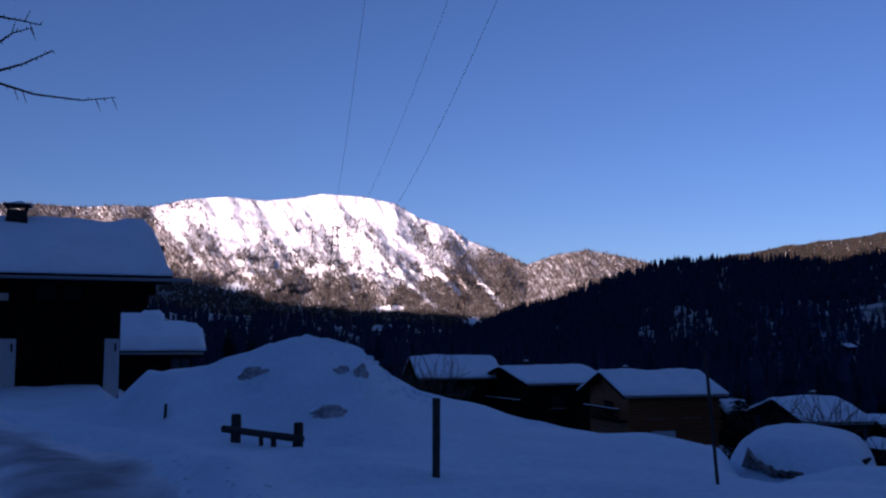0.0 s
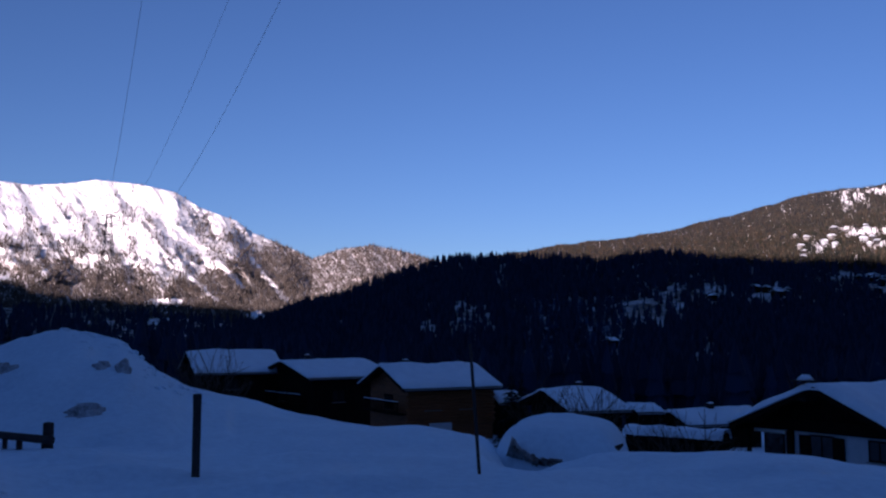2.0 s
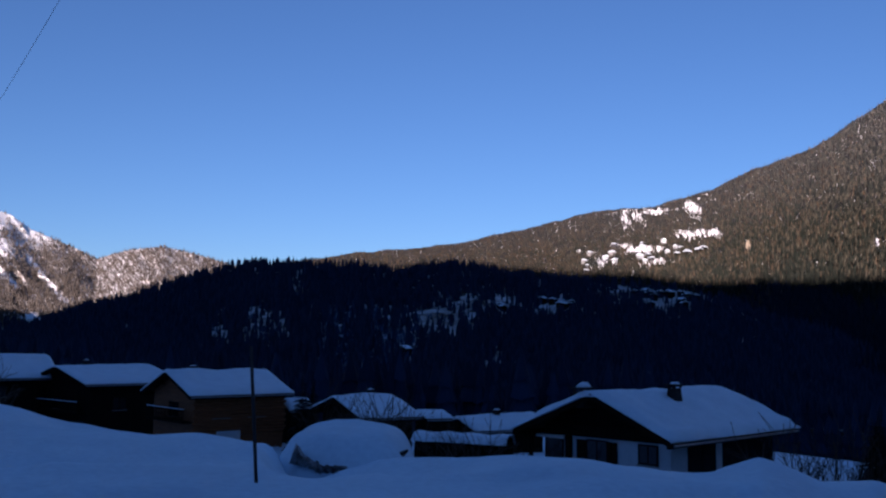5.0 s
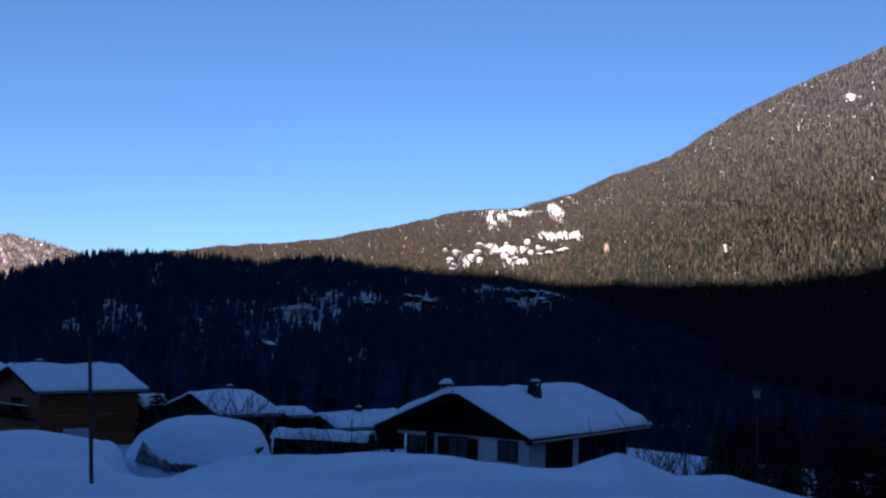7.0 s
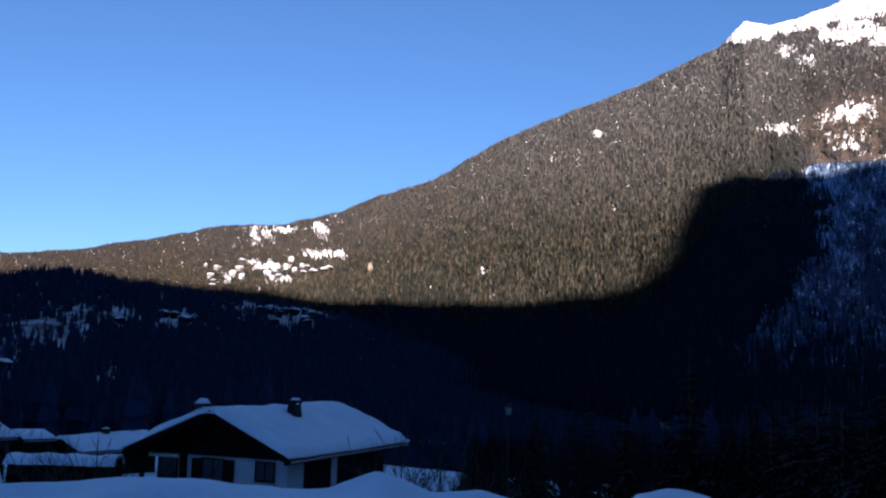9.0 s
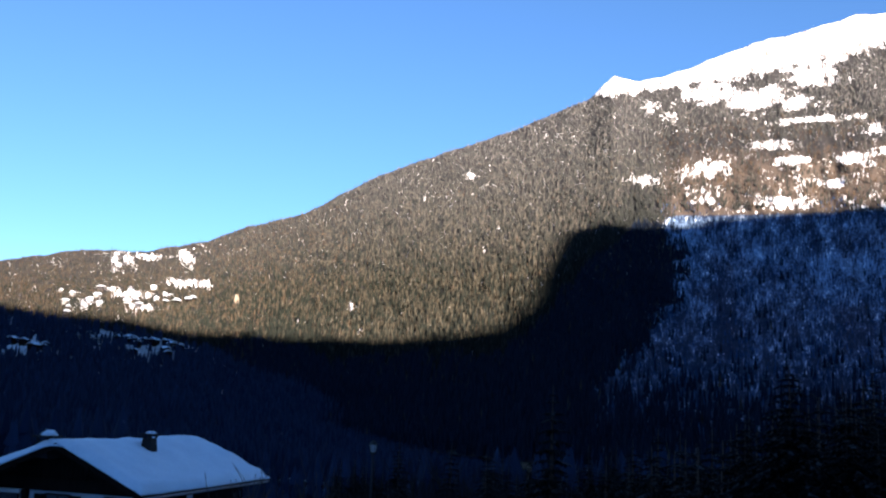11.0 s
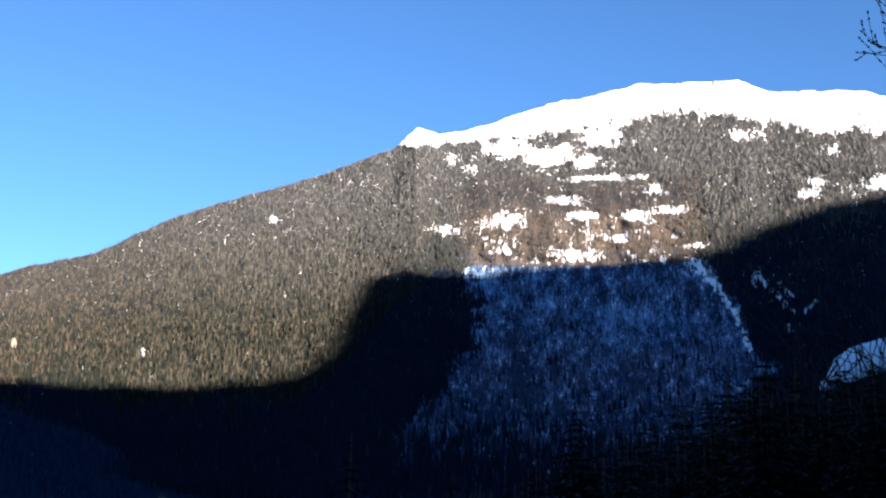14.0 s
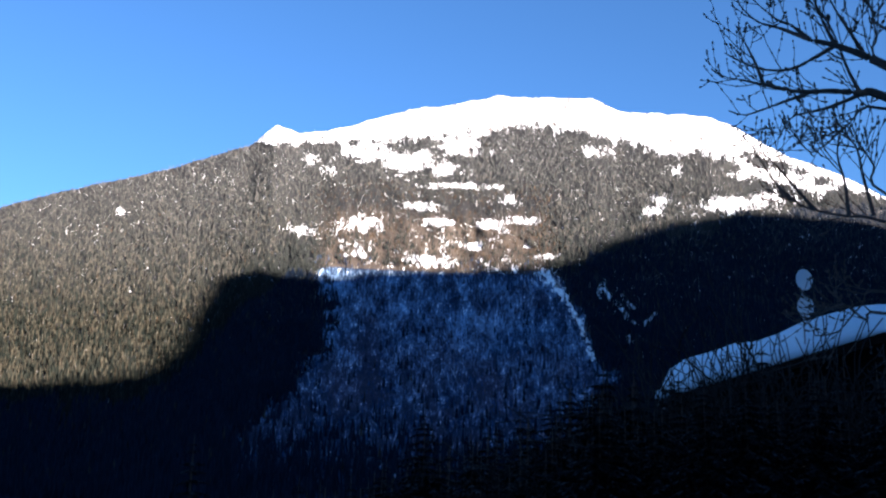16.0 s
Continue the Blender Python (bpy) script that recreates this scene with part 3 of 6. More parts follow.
# paler and darker patches on the flank: bearing, elevation, half sizes, gain
FLANK_MARKS = [(70.6, 10.9, 0.9, 0.5, 0.22), (70.3, 8.6, 0.6, 1.2, 0.12), (79.0, 9.0, 2.6, 0.7, 0.13), (78.2, 8.3, 0.5, 0.9, 0.15), (74.4, 9.6, 0.5, 0.7, 0.16), (81.5, 8.6, 1.8, 0.5, 0.08), (83.2, 9.6, 1.2, 1.2, -0.04),
               (72.6, 7.0, 0.7, 1.7, -0.13), (73.0, 4.6, 0.7, 1.2, -0.14), (71.6, 6.7, 0.8, 0.25, 0.08), (77.6, 9.9, 0.9, 0.35, -0.14), (74.8, 4.4, 0.7, 1.1, 0.06), (66.8, 2.6, 0.7, 0.5, 0.10), (70.5, 4.6, 1.6, 1.6, -0.03), (79, 5.4, 4, 1.5, -0.03)]


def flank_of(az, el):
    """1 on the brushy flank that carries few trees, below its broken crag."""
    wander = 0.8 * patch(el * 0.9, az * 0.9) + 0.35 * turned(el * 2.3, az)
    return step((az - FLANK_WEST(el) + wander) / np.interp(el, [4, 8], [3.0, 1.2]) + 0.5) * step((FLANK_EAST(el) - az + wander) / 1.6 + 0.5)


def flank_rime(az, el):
    # fades out low down and towards the shade's upper edge
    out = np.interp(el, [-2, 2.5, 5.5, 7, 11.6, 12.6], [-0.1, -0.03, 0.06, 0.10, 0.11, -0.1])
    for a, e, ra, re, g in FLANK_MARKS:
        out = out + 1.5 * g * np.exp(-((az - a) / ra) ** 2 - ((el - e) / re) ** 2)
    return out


def along_runs(az, el, runs, width):
    """1 on the lines, falling off over their width."""
    out = np.zeros_like(az)
    for a0, e0, a1, e1 in runs:
        t = np.clip(((az - a0) * (a1 - a0) + (el - e0) * (e1 - e0)) / ((a1 - a0) ** 2 + (e1 - e0) ** 2), 0, 1)
        out = np.maximum(out, np.exp(-(np.hypot(az - a0 - t * (a1 - a0), el - e0 - t * (e1 - e0)) / width) ** 2))
    return out


def right_tracks(az, el):
    """Bare snow tracks down the shaded flank, and the long drifts below the summit."""
    flank = along_runs(az, el, TRACKS, np.interp(el, [7.5, 12.3], [0.11, 0.30]) * (1 + 1.3 * turned(az * 6, el * 5)))
    return np.maximum(flank, along_runs(az, el, BANDS, 0.26 * (1 + 0.9 * turned(az * 3, el * 4))))


def soft_open(az, el, spots):
    """The clearings as a slope that crosses one half at their edge."""
    out = np.full_like(az, -1.0)
    for a, e, ra, re in spots:
        q = np.hypot((az - a) / ra, (el - e) / re) + 0.6 * turned(az * 2.2, el * 4.4)
        out = np.maximum(out, 0.45 + (1.0 - q) * min(1.0, max(0.3, ra)) * 0.7)
    return out


def shelf_of(az, el):
    """1 on the brown, brushy shelf above the flank."""
    return step((az - 68.0) / 2.5) * step((84.5 - az) / 1.5) * step((el - 11.6) / 0.6) * step((17.0 - el) / 3.5)


def right_fields(az, el):
    snow = np.maximum(soft_open(az, el, OPEN_RIGHT), soft_open(az, el, OPEN_VILLAGE))
    snow = np.maximum(snow, right_tracks(az, el) * 0.9)
    snow = np.maximum(snow, 0.6 + (el - TREELINE(az) - 0.25 * turned(az * 2.6, el * 2.6)) / 0.55)
    snow = np.maximum(snow, shelf_of(az, el) * (0.08 + 0.40 * turned(az * 1.3, el * 2.5)))
    # flank colour ends where sun begins, because its blue stands for shade
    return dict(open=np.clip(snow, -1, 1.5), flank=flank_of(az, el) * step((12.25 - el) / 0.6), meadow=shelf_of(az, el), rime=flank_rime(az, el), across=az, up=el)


def hill_streaks(az, el):
    """Thinly wooded streaks down the hill, coloured blue to suggest mist."""
    inside = step((az - 16.5) / 2) * step((25.5 - az) / 2) * step((2.6 - el) / 1.0)
    return inside * step((turned(az * 3.0, el * 0.5 + 2) + 0.45) / 0.3)


def hill_zone(az, el):
    return np.where(clearing(az, el, OPEN_HILL) > 0.45, 3, np.where(hill_streaks(az, el) > 0.4, 2, 0))


WOODLINE = curve_of([(-45, 9), (-20, 8.8), (-17.5, 8.0), (-15.5, 6.6), (-13, 5.1), (-9, 4.7), (-6, 4.6), (-3, 3.9), (-1, 4.3), (0.3, 5.2), (1.5, 5.8), (3, 6.5), (14, 8)])
GULLY = [(-16.1, 6.6, -14.6, 4.5), (-5.3, 6.3, -0.4, 2.0), (-3.4, 5.2, -1.6, 3.8), (1.5, 4.5, 3.6, 2.0), (-0.4, 4.3, 1.0, 2.9)]
# clumps of trees that climb above the wood: bearing, elevation, half sizes
CLUMPS = [(-14.5, 5.7, 0.8, 0.8), (-8.3, 4.9, 1.0, 0.6), (-6.4, 4.5, 0.7, 0.5), (-11.5, 4.9, 1.3, 0.4), (-2.7, 4.8, 0.35, 0.7), (-2.0, 4.1, 0.6, 0.7), (-0.6, 3.8, 0.4, 0.4), (-8.2, 6.6, 0.5, 0.25), (-17.2, 6.9, 0.7, 0.5), (-19, 7.5, 1.2, 0.3), (-15.8, 7.9, 1.4, 0.3), (2.0, 4.0, 0.9, 0.9), (0.4, 5.8, 0.8, 0.5), (-1.2, 6.6, 0.4, 0.5)]


def gullies(az, el):
    """1 in the avalanche tracks, 0 beside them."""
    return along_runs(az, el, GULLY, np.interp(el, [2, 6.5], [0.14, 0.27]))


def alp_fields(az, el):
    snow = 0.76 + (el - WOODLINE(az)) / 2.6 + 0.22 * patch(az * 0.5, el * 0.6)
    snow = snow - 0.2 * step((az - 4.2) / 1.5)
    snow = np.maximum(snow, gullies(az, el) * 1.05)
    snow = np.maximum(snow, soft_open(az, el, OPEN_ALP) * 1.3)
    zero = np.zeros_like(az)
    return dict(open=np.clip(snow, -1, 1.1), flank=zero, meadow=zero, rime=zero, across=az, up=el)


class Side:
    """A mountainside seen from the valley: it climbs from a foot to a skyline."""

    def __init__(self, name, label, az0, az1, astep, sky, foot, r_foot, r_top, power, relief, gully, rows, mat, seed, zones=None, ripple=0.0, fields=None):
        self.sky, self.foot, self.r_foot, self.r_top, self.power = curve_of(sky), curve_of(foot), curve_of(r_foot), curve_of(r_top), power
        self.ripple = ripple
        self.relief, self.gully, self.az0, self.az1 = relief, gully, az0, az1
        self.f, self.g = fractal(seed, 5), fractal(seed + 1, 4)
        az = np.arange(az0, az1 + astep / 2, astep)
        s = np.linspace(0, 1, rows)
        a, t = np.meshgrid(az, s)
        front = self.at(a, t)
        back = []
        for k, drop in ((120, 15), (500, 160), (900, 420)):
            top = self.at(az, np.ones_like(az))
            dist = np.hypot(top[:, 0], top[:, 1])[:, None]
            out = top.copy()
            out[:, :2] *= (dist + k) / dist
            out[:, 2] -= drop
            back.append(out)
        v = np.concatenate([front.reshape(-1, 3), *back])
        n, k = len(az), rows + 3
        i, j = np.meshgrid(np.arange(n - 1), np.arange(k - 1))
        f = np.stack([j * n + i, j * n + i + 1, (j + 1) * n + i + 1, (j + 1) * n + i], -1).reshape(-1, 4)
        me = arrays_to_mesh(name, v, f[:, ::-1], mat, True)
        if zones:
            for extra in zones[0]:
                me.materials.append(extra)
            ac, sc = np.meshgrid(az[:-1] + astep / 2, np.concatenate([(s[:-1] + s[1:]) / 2, [1, 1, 1]]))
            me.polygons.foreach_set("material_index", zones[1](ac.ravel(), self.el_of(ac, sc).ravel()).astype(np.int32))
        if fields:
            ev = np.concatenate([self.el_of(a, t), *[self.el_of(az, np.ones_like(az))[None]] * 3]).ravel()
            av = np.concatenate([a, *[az[None]] * 3]).ravel()
            for key, val in fields(av, ev).items():
                me.attributes.new(key, "FLOAT", "POINT").data.foreach_set("value", val.astype(np.float32))
        self.ob = tagged(new(name, me), label, "mountain", kind="structure")

    def at(self, az, s):
        """The place at a bearing and at a share s of the climb."""
        el = self.el_of(az, s)
        r0, r1 = self.r_foot(az), self.r_top(az)
        r = r0 + (r1 - r0) * s ** self.power
        xs, ys = np.radians(az) * r1 / 190.0, s * (r1 - r0) / 190.0
        r = r + self.relief * self.f(xs, ys) * np.sin(np.pi * np.clip(s, 0.02, 1)) ** 0.5 + self.gully * self.g(xs * 2.2 + ys * 0.5, ys * 0.3) * np.clip(s * 2, 0, 1)
        r = np.minimum(r, 4820)
        a, e = np.radians(az), np.radians(el)
        return np.stack([r * np.sin(a), r * np.cos(a), EYE + r * np.tan(e)], -1)

    def el_of(self, az, s):
        crest = self.sky(az) + self.ripple * self.g(np.asarray(az, float) * 1.1, np.asarray(az) * 0.0) * s ** 3
        return self.foot(az) + (crest - self.foot(az)) * s


snow_mountain = Side("snow_mountain", "sunlit snowy mountain with rocky gullies and thin woods", -45, 16, 0.09,
                     [(-45, 7.0), (-30, 7.4), (-24.1, 7.66), (-21, 7.6), (-19.5, 7.8), (-17.3, 7.8), (-15.4, 8.3), (-13.1, 8.55), (-10.8, 8.38), (-8.8, 8.6), (-7.4, 8.88), (-5, 8.75), (-2.9, 8.35), (-1.5, 7.5),
                      (0.6, 6.8), (1.6, 6.1), (4, 5.15), (5.1, 4.6), (6.9, 5.2), (8.8, 5.45), (10.8, 5.05), (11.9, 4.75), (16, 3.6)],
                     [(-45, -0.9), (16, -0.9)], [(-45, 2300), (16, 2300)], [(-45, 4300), (-7, 4300), (5, 3900), (16, 3900)], 1.0, 60, 40, 150, M_ALP, 11, fields=alp_fields)
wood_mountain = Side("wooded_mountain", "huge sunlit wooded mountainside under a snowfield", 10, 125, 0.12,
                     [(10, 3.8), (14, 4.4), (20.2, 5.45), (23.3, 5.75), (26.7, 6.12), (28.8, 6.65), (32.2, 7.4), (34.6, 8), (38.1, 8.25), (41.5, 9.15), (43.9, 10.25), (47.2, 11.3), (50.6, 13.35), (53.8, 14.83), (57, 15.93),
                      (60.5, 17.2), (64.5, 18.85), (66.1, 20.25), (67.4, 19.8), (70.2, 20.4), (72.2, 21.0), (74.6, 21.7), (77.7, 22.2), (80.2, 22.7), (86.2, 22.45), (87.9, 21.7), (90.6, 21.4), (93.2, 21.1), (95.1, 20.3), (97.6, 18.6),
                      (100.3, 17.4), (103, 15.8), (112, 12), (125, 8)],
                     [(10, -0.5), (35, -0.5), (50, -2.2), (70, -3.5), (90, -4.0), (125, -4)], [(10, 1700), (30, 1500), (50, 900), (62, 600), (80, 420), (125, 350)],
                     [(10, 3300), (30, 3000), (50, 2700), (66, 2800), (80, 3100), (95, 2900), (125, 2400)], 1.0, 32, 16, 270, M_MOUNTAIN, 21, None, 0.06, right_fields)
dark_hill = Side("wooded_hill", "dark shaded hill under dense spruce", 0, 62, 0.16,
                 [(0, 0.0), (1.6, 0.5), (3, 1.1), (4.7, 1.75), (7, 2.3), (9.5, 3.3), (10.8, 3.75), (12.4, 4.2), (14, 4.6), (17, 4.55), (20, 4.6), (22.6, 4.25), (25, 4.7), (27.4, 4.65), (29.8, 4.15), (33, 3.85), (37, 3.55), (40, 3.25), (42, 2.7), (45, 1.5), (55, -1.0), (62, -3)],
                 [(0, -1.2), (10, -3.5), (62, -5)], [(0, 900), (12, 480), (62, 420)], [(0, 1300), (62, 1250)], 1.0, 30, 25, 90, M_FLOOR, 31, ((M_FIELD, M_BLUE_BRUSH, M_FROST), hill_zone))
valley_wood = Side("valley_terrace", "shaded wooded terrace across the valley", -45, 6, 0.2,
                   [(-45, 2.2), (-20, 2.4), (-15, 1.7), (-9, 1.3), (-4, 1.1), (0, 0.8), (6, 0.2)], [(-45, -2.2), (6, -2.2)], [(-45, 420), (6, 420)], [(-45, 1500), (6, 1500)], 1.0, 25, 20, 60, M_FLOOR, 41)


# unseen ridge behind; its profile is fitted to where the valley's shade ends
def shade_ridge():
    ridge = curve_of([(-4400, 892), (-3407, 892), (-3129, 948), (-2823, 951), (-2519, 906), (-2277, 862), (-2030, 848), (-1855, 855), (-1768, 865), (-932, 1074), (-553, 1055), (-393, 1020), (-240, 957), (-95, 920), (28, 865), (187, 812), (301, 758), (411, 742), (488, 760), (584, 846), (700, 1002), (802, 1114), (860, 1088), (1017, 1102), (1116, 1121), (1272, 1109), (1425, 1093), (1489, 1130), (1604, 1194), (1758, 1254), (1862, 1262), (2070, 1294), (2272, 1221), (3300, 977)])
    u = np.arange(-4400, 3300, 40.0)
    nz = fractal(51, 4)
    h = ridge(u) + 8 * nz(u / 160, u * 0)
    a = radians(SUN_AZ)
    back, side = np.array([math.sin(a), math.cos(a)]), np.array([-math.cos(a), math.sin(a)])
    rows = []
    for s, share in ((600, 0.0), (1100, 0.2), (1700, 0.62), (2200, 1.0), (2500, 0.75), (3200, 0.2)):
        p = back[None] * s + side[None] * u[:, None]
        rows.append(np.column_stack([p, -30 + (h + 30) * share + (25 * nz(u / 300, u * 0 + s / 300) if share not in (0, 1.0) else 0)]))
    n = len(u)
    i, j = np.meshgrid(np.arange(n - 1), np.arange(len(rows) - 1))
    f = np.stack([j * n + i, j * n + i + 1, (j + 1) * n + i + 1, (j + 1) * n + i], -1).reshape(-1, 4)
    tagged(new("shading_ridge", arrays_to_mesh("shading_ridge", np.vstack(rows), f, M_SLOPE, True)), "steep unseen snowy ridge on the sunward side, shaped to shade the valley", "mountain", kind="structure")


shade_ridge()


# ---- woods ----
def cone_tree(tiers, sides):
    v, f = [], []
    for k in range(tiers):
        z0, z1 = 0.08 + 0.86 * k / tiers * 0.92, min(1.0, 0.08 + 0.92 * (k + 1.55) / tiers)
        r = 1.0 - 0.72 * k / tiers
        b = len(v)
        v += [(r * math.cos(2 * math.pi * (i + 0.5 * k) / sides) * (1 + 0.18 * ((i * 7 + k * 3) % 3 - 1)), r * math.sin(2 * math.pi * (i + 0.5 * k) / sides), z0 - 0.03 * ((i + k) % 2)) for i in range(sides)] + [(0, 0, z1)]
        f += [(b + i, b + (i + 1) % sides, b + sides) for i in range(sides)]
    return np.array(v), np.array(f)


def wood(name, label, places, heights, slim, mat, tiers, sides, seed):
    rnd = np.random.RandomState(seed)
    v, f = cone_tree(tiers, sides)
    n = len(places)
    turn = rnd.rand(n) * 6.283
    rad = heights * slim * (0.75 + 0.5 * rnd.rand(n))
    c, s = np.cos(turn)[:, None], np.sin(turn)[:, None]
    lean = (rnd.rand(n, 2) - 0.5) * 0.06
    x = (v[None, :, 0] * c - v[None, :, 1] * s) * rad[:, None] + v[None, :, 2] * heights[:, None] * lean[:, :1] + places[:, :1]
    y = (v[None, :, 0] * s + v[None, :, 1] * c) * rad[:, None] + v[None, :, 2] * heights[:, None] * lean[:, 1:] + places[:, 1:2]
    z = v[None, :, 2] * heights[:, None] + places[:, 2:3] - 0.5
    verts = np.stack([x, y, z], -1).reshape(-1, 3)
    faces = (f[None] + (np.arange(n) * len(v))[:, None, None]).reshape(-1, 3)
    return tagged(new(name, arrays_to_mesh(name, verts, faces, mat, False)), label, "forest", kind="stuff")


def scatter(side, count, density, seed, az0, az1, spread=1.0):
    """Bearings and climbs drawn evenly over the mountainside, thinned by density(bearing, elevation)."""
    rnd = np.random.RandomState(seed)
    az, s = az0 + (az1 - az0) * rnd.rand(count), rnd.rand(count) ** spread
    keep = rnd.rand(count) < density(az, side.el_of(az, s), s)
    az, s = az[keep], s[keep]
    return side.at(az, s), az, side.el_of(az, s), s


def right_density(az, el, s):
    d = np.ones_like(az)
    d *= 1 - clearing(az, el, OPEN_RIGHT) * 0.93
    d *= 1 - clearing(az, el, OPEN_VILLAGE) * 0.85
    d *= step((TREELINE(az) + 0.38 * turned(az * 3.6, el * 2.6) + 0.55 - el) / 1.1)
    # a brushy flank with few trees, above and below the edge of the shade
    flank = flank_of(az, el)
    low = step((12.6 - el) / 0.6)
    d *= 1 - flank * low * np.interp(el, [-1, 2.0, 4], [0.7, 0.95, 0.985])
    mid = step((az - 68.5) / 2) * step((83.5 - az) / 2) * step((17.2 - el) / 1.5) * (1 - low)
    return np.clip(d * (1 - 0.68 * mid) * (1 - 0.95 * right_tracks(az, el)), 0, 1)


# follows the shade's upper edge; below it nearly all trees take dark bluish spruce
SHADE_LINE = curve_of([(14, 3.4), (36, 3.6), (57, 3.0), (61, 4.6), (64.5, 9.0), (67.5, 12.0), (70, 12.5), (84, 12.5), (88, 14.3), (100, 16)])
pts, az, el, s = scatter(wood_mountain, 215000, right_density, 71, 14, 108, 0.8)
rnd = np.random.RandomState(72)
fir = rnd.rand(len(pts)) < np.interp(el - SHADE_LINE(az) + 1.6 * patch(az * 0.3, el * 0.3), [-2.0, 0, 1.5, 9], [0.98, 0.75, 0.48, 0.36]) * np.interp(az, [22, 45], [0.45, 1.0])
tall = (9 + 10 * rnd.rand(len(pts))) * np.interp(s, [0, 0.3, 0.7, 1.0], [1.0, 1.05, 0.85, 0.6]) * np.interp(az, [20, 36, 46], [0.7, 0.7, 1.0])
brown = ~fir & (rnd.rand(len(pts)) < np.maximum(np.interp(az, [22, 46, 52], [0.6, 0.35, 0.03]), 0.8 * step((az - 68) / 2) * step((85 - az) / 2) * step((el - 11.8) / 0.5) * step((18 - el) / 2)))
wood("brown_wood", "bare brown broadleaf wood in the sun", pts[brown], tall[brown] * 0.8, 0.15, M_BROWNWOOD, 2, 4, 78)
fir_or_brown = fir | brown
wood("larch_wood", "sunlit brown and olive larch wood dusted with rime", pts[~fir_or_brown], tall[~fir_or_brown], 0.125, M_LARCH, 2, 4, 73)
# conifers below the shade line get the shaded tone, those above the sunlit
low = el - SHADE_LINE(az) + 0.6 * patch(az * 0.8, el * 0.8) < -0.5
wood("spruce_wood", "spruces on the lower slope, coloured for shade", pts[fir & low], tall[fir & low] * 1.08, 0.13, M_SHADED_SPRUCE, 2, 4, 74)
wood("fir_wood", "sunlit dark green firs mixed among the larches", pts[fir & ~low], tall[fir & ~low] * 1.08, 0.13, M_SUNLIT_FIR, 2, 4, 79)


# bare rimed saplings on the open flank, in the blue of its shade
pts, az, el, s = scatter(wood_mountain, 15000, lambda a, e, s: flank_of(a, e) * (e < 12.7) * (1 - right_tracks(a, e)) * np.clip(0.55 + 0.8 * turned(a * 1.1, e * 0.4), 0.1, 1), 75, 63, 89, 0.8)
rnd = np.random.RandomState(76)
wood("flank_brush", "bare rimed brush tinted shade-blue on a steep flank", pts, 4 + 6 * rnd.rand(len(pts)), 0.12, M_BLUE_RIMED, 1, 4, 77)


def hill_density(az, el, s):
    return np.clip(1 - clearing(az, el, OPEN_HILL) * 0.95 - hill_streaks(az, el) * 0.93, 0.02, 1)


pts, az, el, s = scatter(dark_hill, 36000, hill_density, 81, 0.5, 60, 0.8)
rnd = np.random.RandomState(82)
wood("hill_wood", "dense dark spruce wood tinted blue like haze", pts, 8 + 8 * rnd.rand(len(pts)), 0.18, M_HAZY_SPRUCE, 2, 6, 83)

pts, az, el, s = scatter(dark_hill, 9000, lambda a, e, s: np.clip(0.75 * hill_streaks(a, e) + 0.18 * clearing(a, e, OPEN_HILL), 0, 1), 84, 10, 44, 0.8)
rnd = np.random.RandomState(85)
wood("hill_brush", "bare rimed broadleaf trees, tinted blue to suggest mist on the hill", pts, 5 + 6 * rnd.rand(len(pts)), 0.13, M_BLUE_RIMED, 2, 4, 86)


def alp_density(az, el, s):
    d = step((WOODLINE(az) + 1.1 * patch(az * 0.6, el * 0.6) - el) / 1.6)
    streak = step((patch(az * 1.3 + el * 0.6, el * 0.35 + 4) - 0.12) / 0.25) * step((8.3 - el) / 2) * 0.5
    d = np.maximum(d, streak)
    for a, e, ra, re in CLUMPS:
        d = np.maximum(d, np.clip(1.3 - np.hypot((az - a) / ra, (el - e) / re) - 0.5 * turned(az * 2, el * 2), 0, 0.9))
    d *= 1 - 0.95 * gullies(az, el)
    d *= 1 - step((az - 3.8) / 1.5) * np.interp(el, [2, 5.2], [0.62, 0.35])
    return np.clip((d * 0.72 + 0.05) * (1 - clearing(az, el, OPEN_ALP)), 0, 1)


pts, az, el, s = scatter(snow_mountain, 120000, alp_density, 91, -27, 13, 1.2)
rnd = np.random.RandomState(92)
wood("alpine_wood", "frosted thin larch wood on a snowy mountain", pts, 8 + 9 * rnd.rand(len(pts)), 0.15, M_FARWOOD, 2, 4, 93)

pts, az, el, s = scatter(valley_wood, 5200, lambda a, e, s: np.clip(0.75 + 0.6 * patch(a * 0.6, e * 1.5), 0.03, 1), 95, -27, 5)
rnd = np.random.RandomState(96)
wood("valley_wood", "dark valley wood tinted blue like haze", pts, 10 + 9 * rnd.rand(len(pts)), 0.2, M_HAZY_SPRUCE, 3, 5, 97)


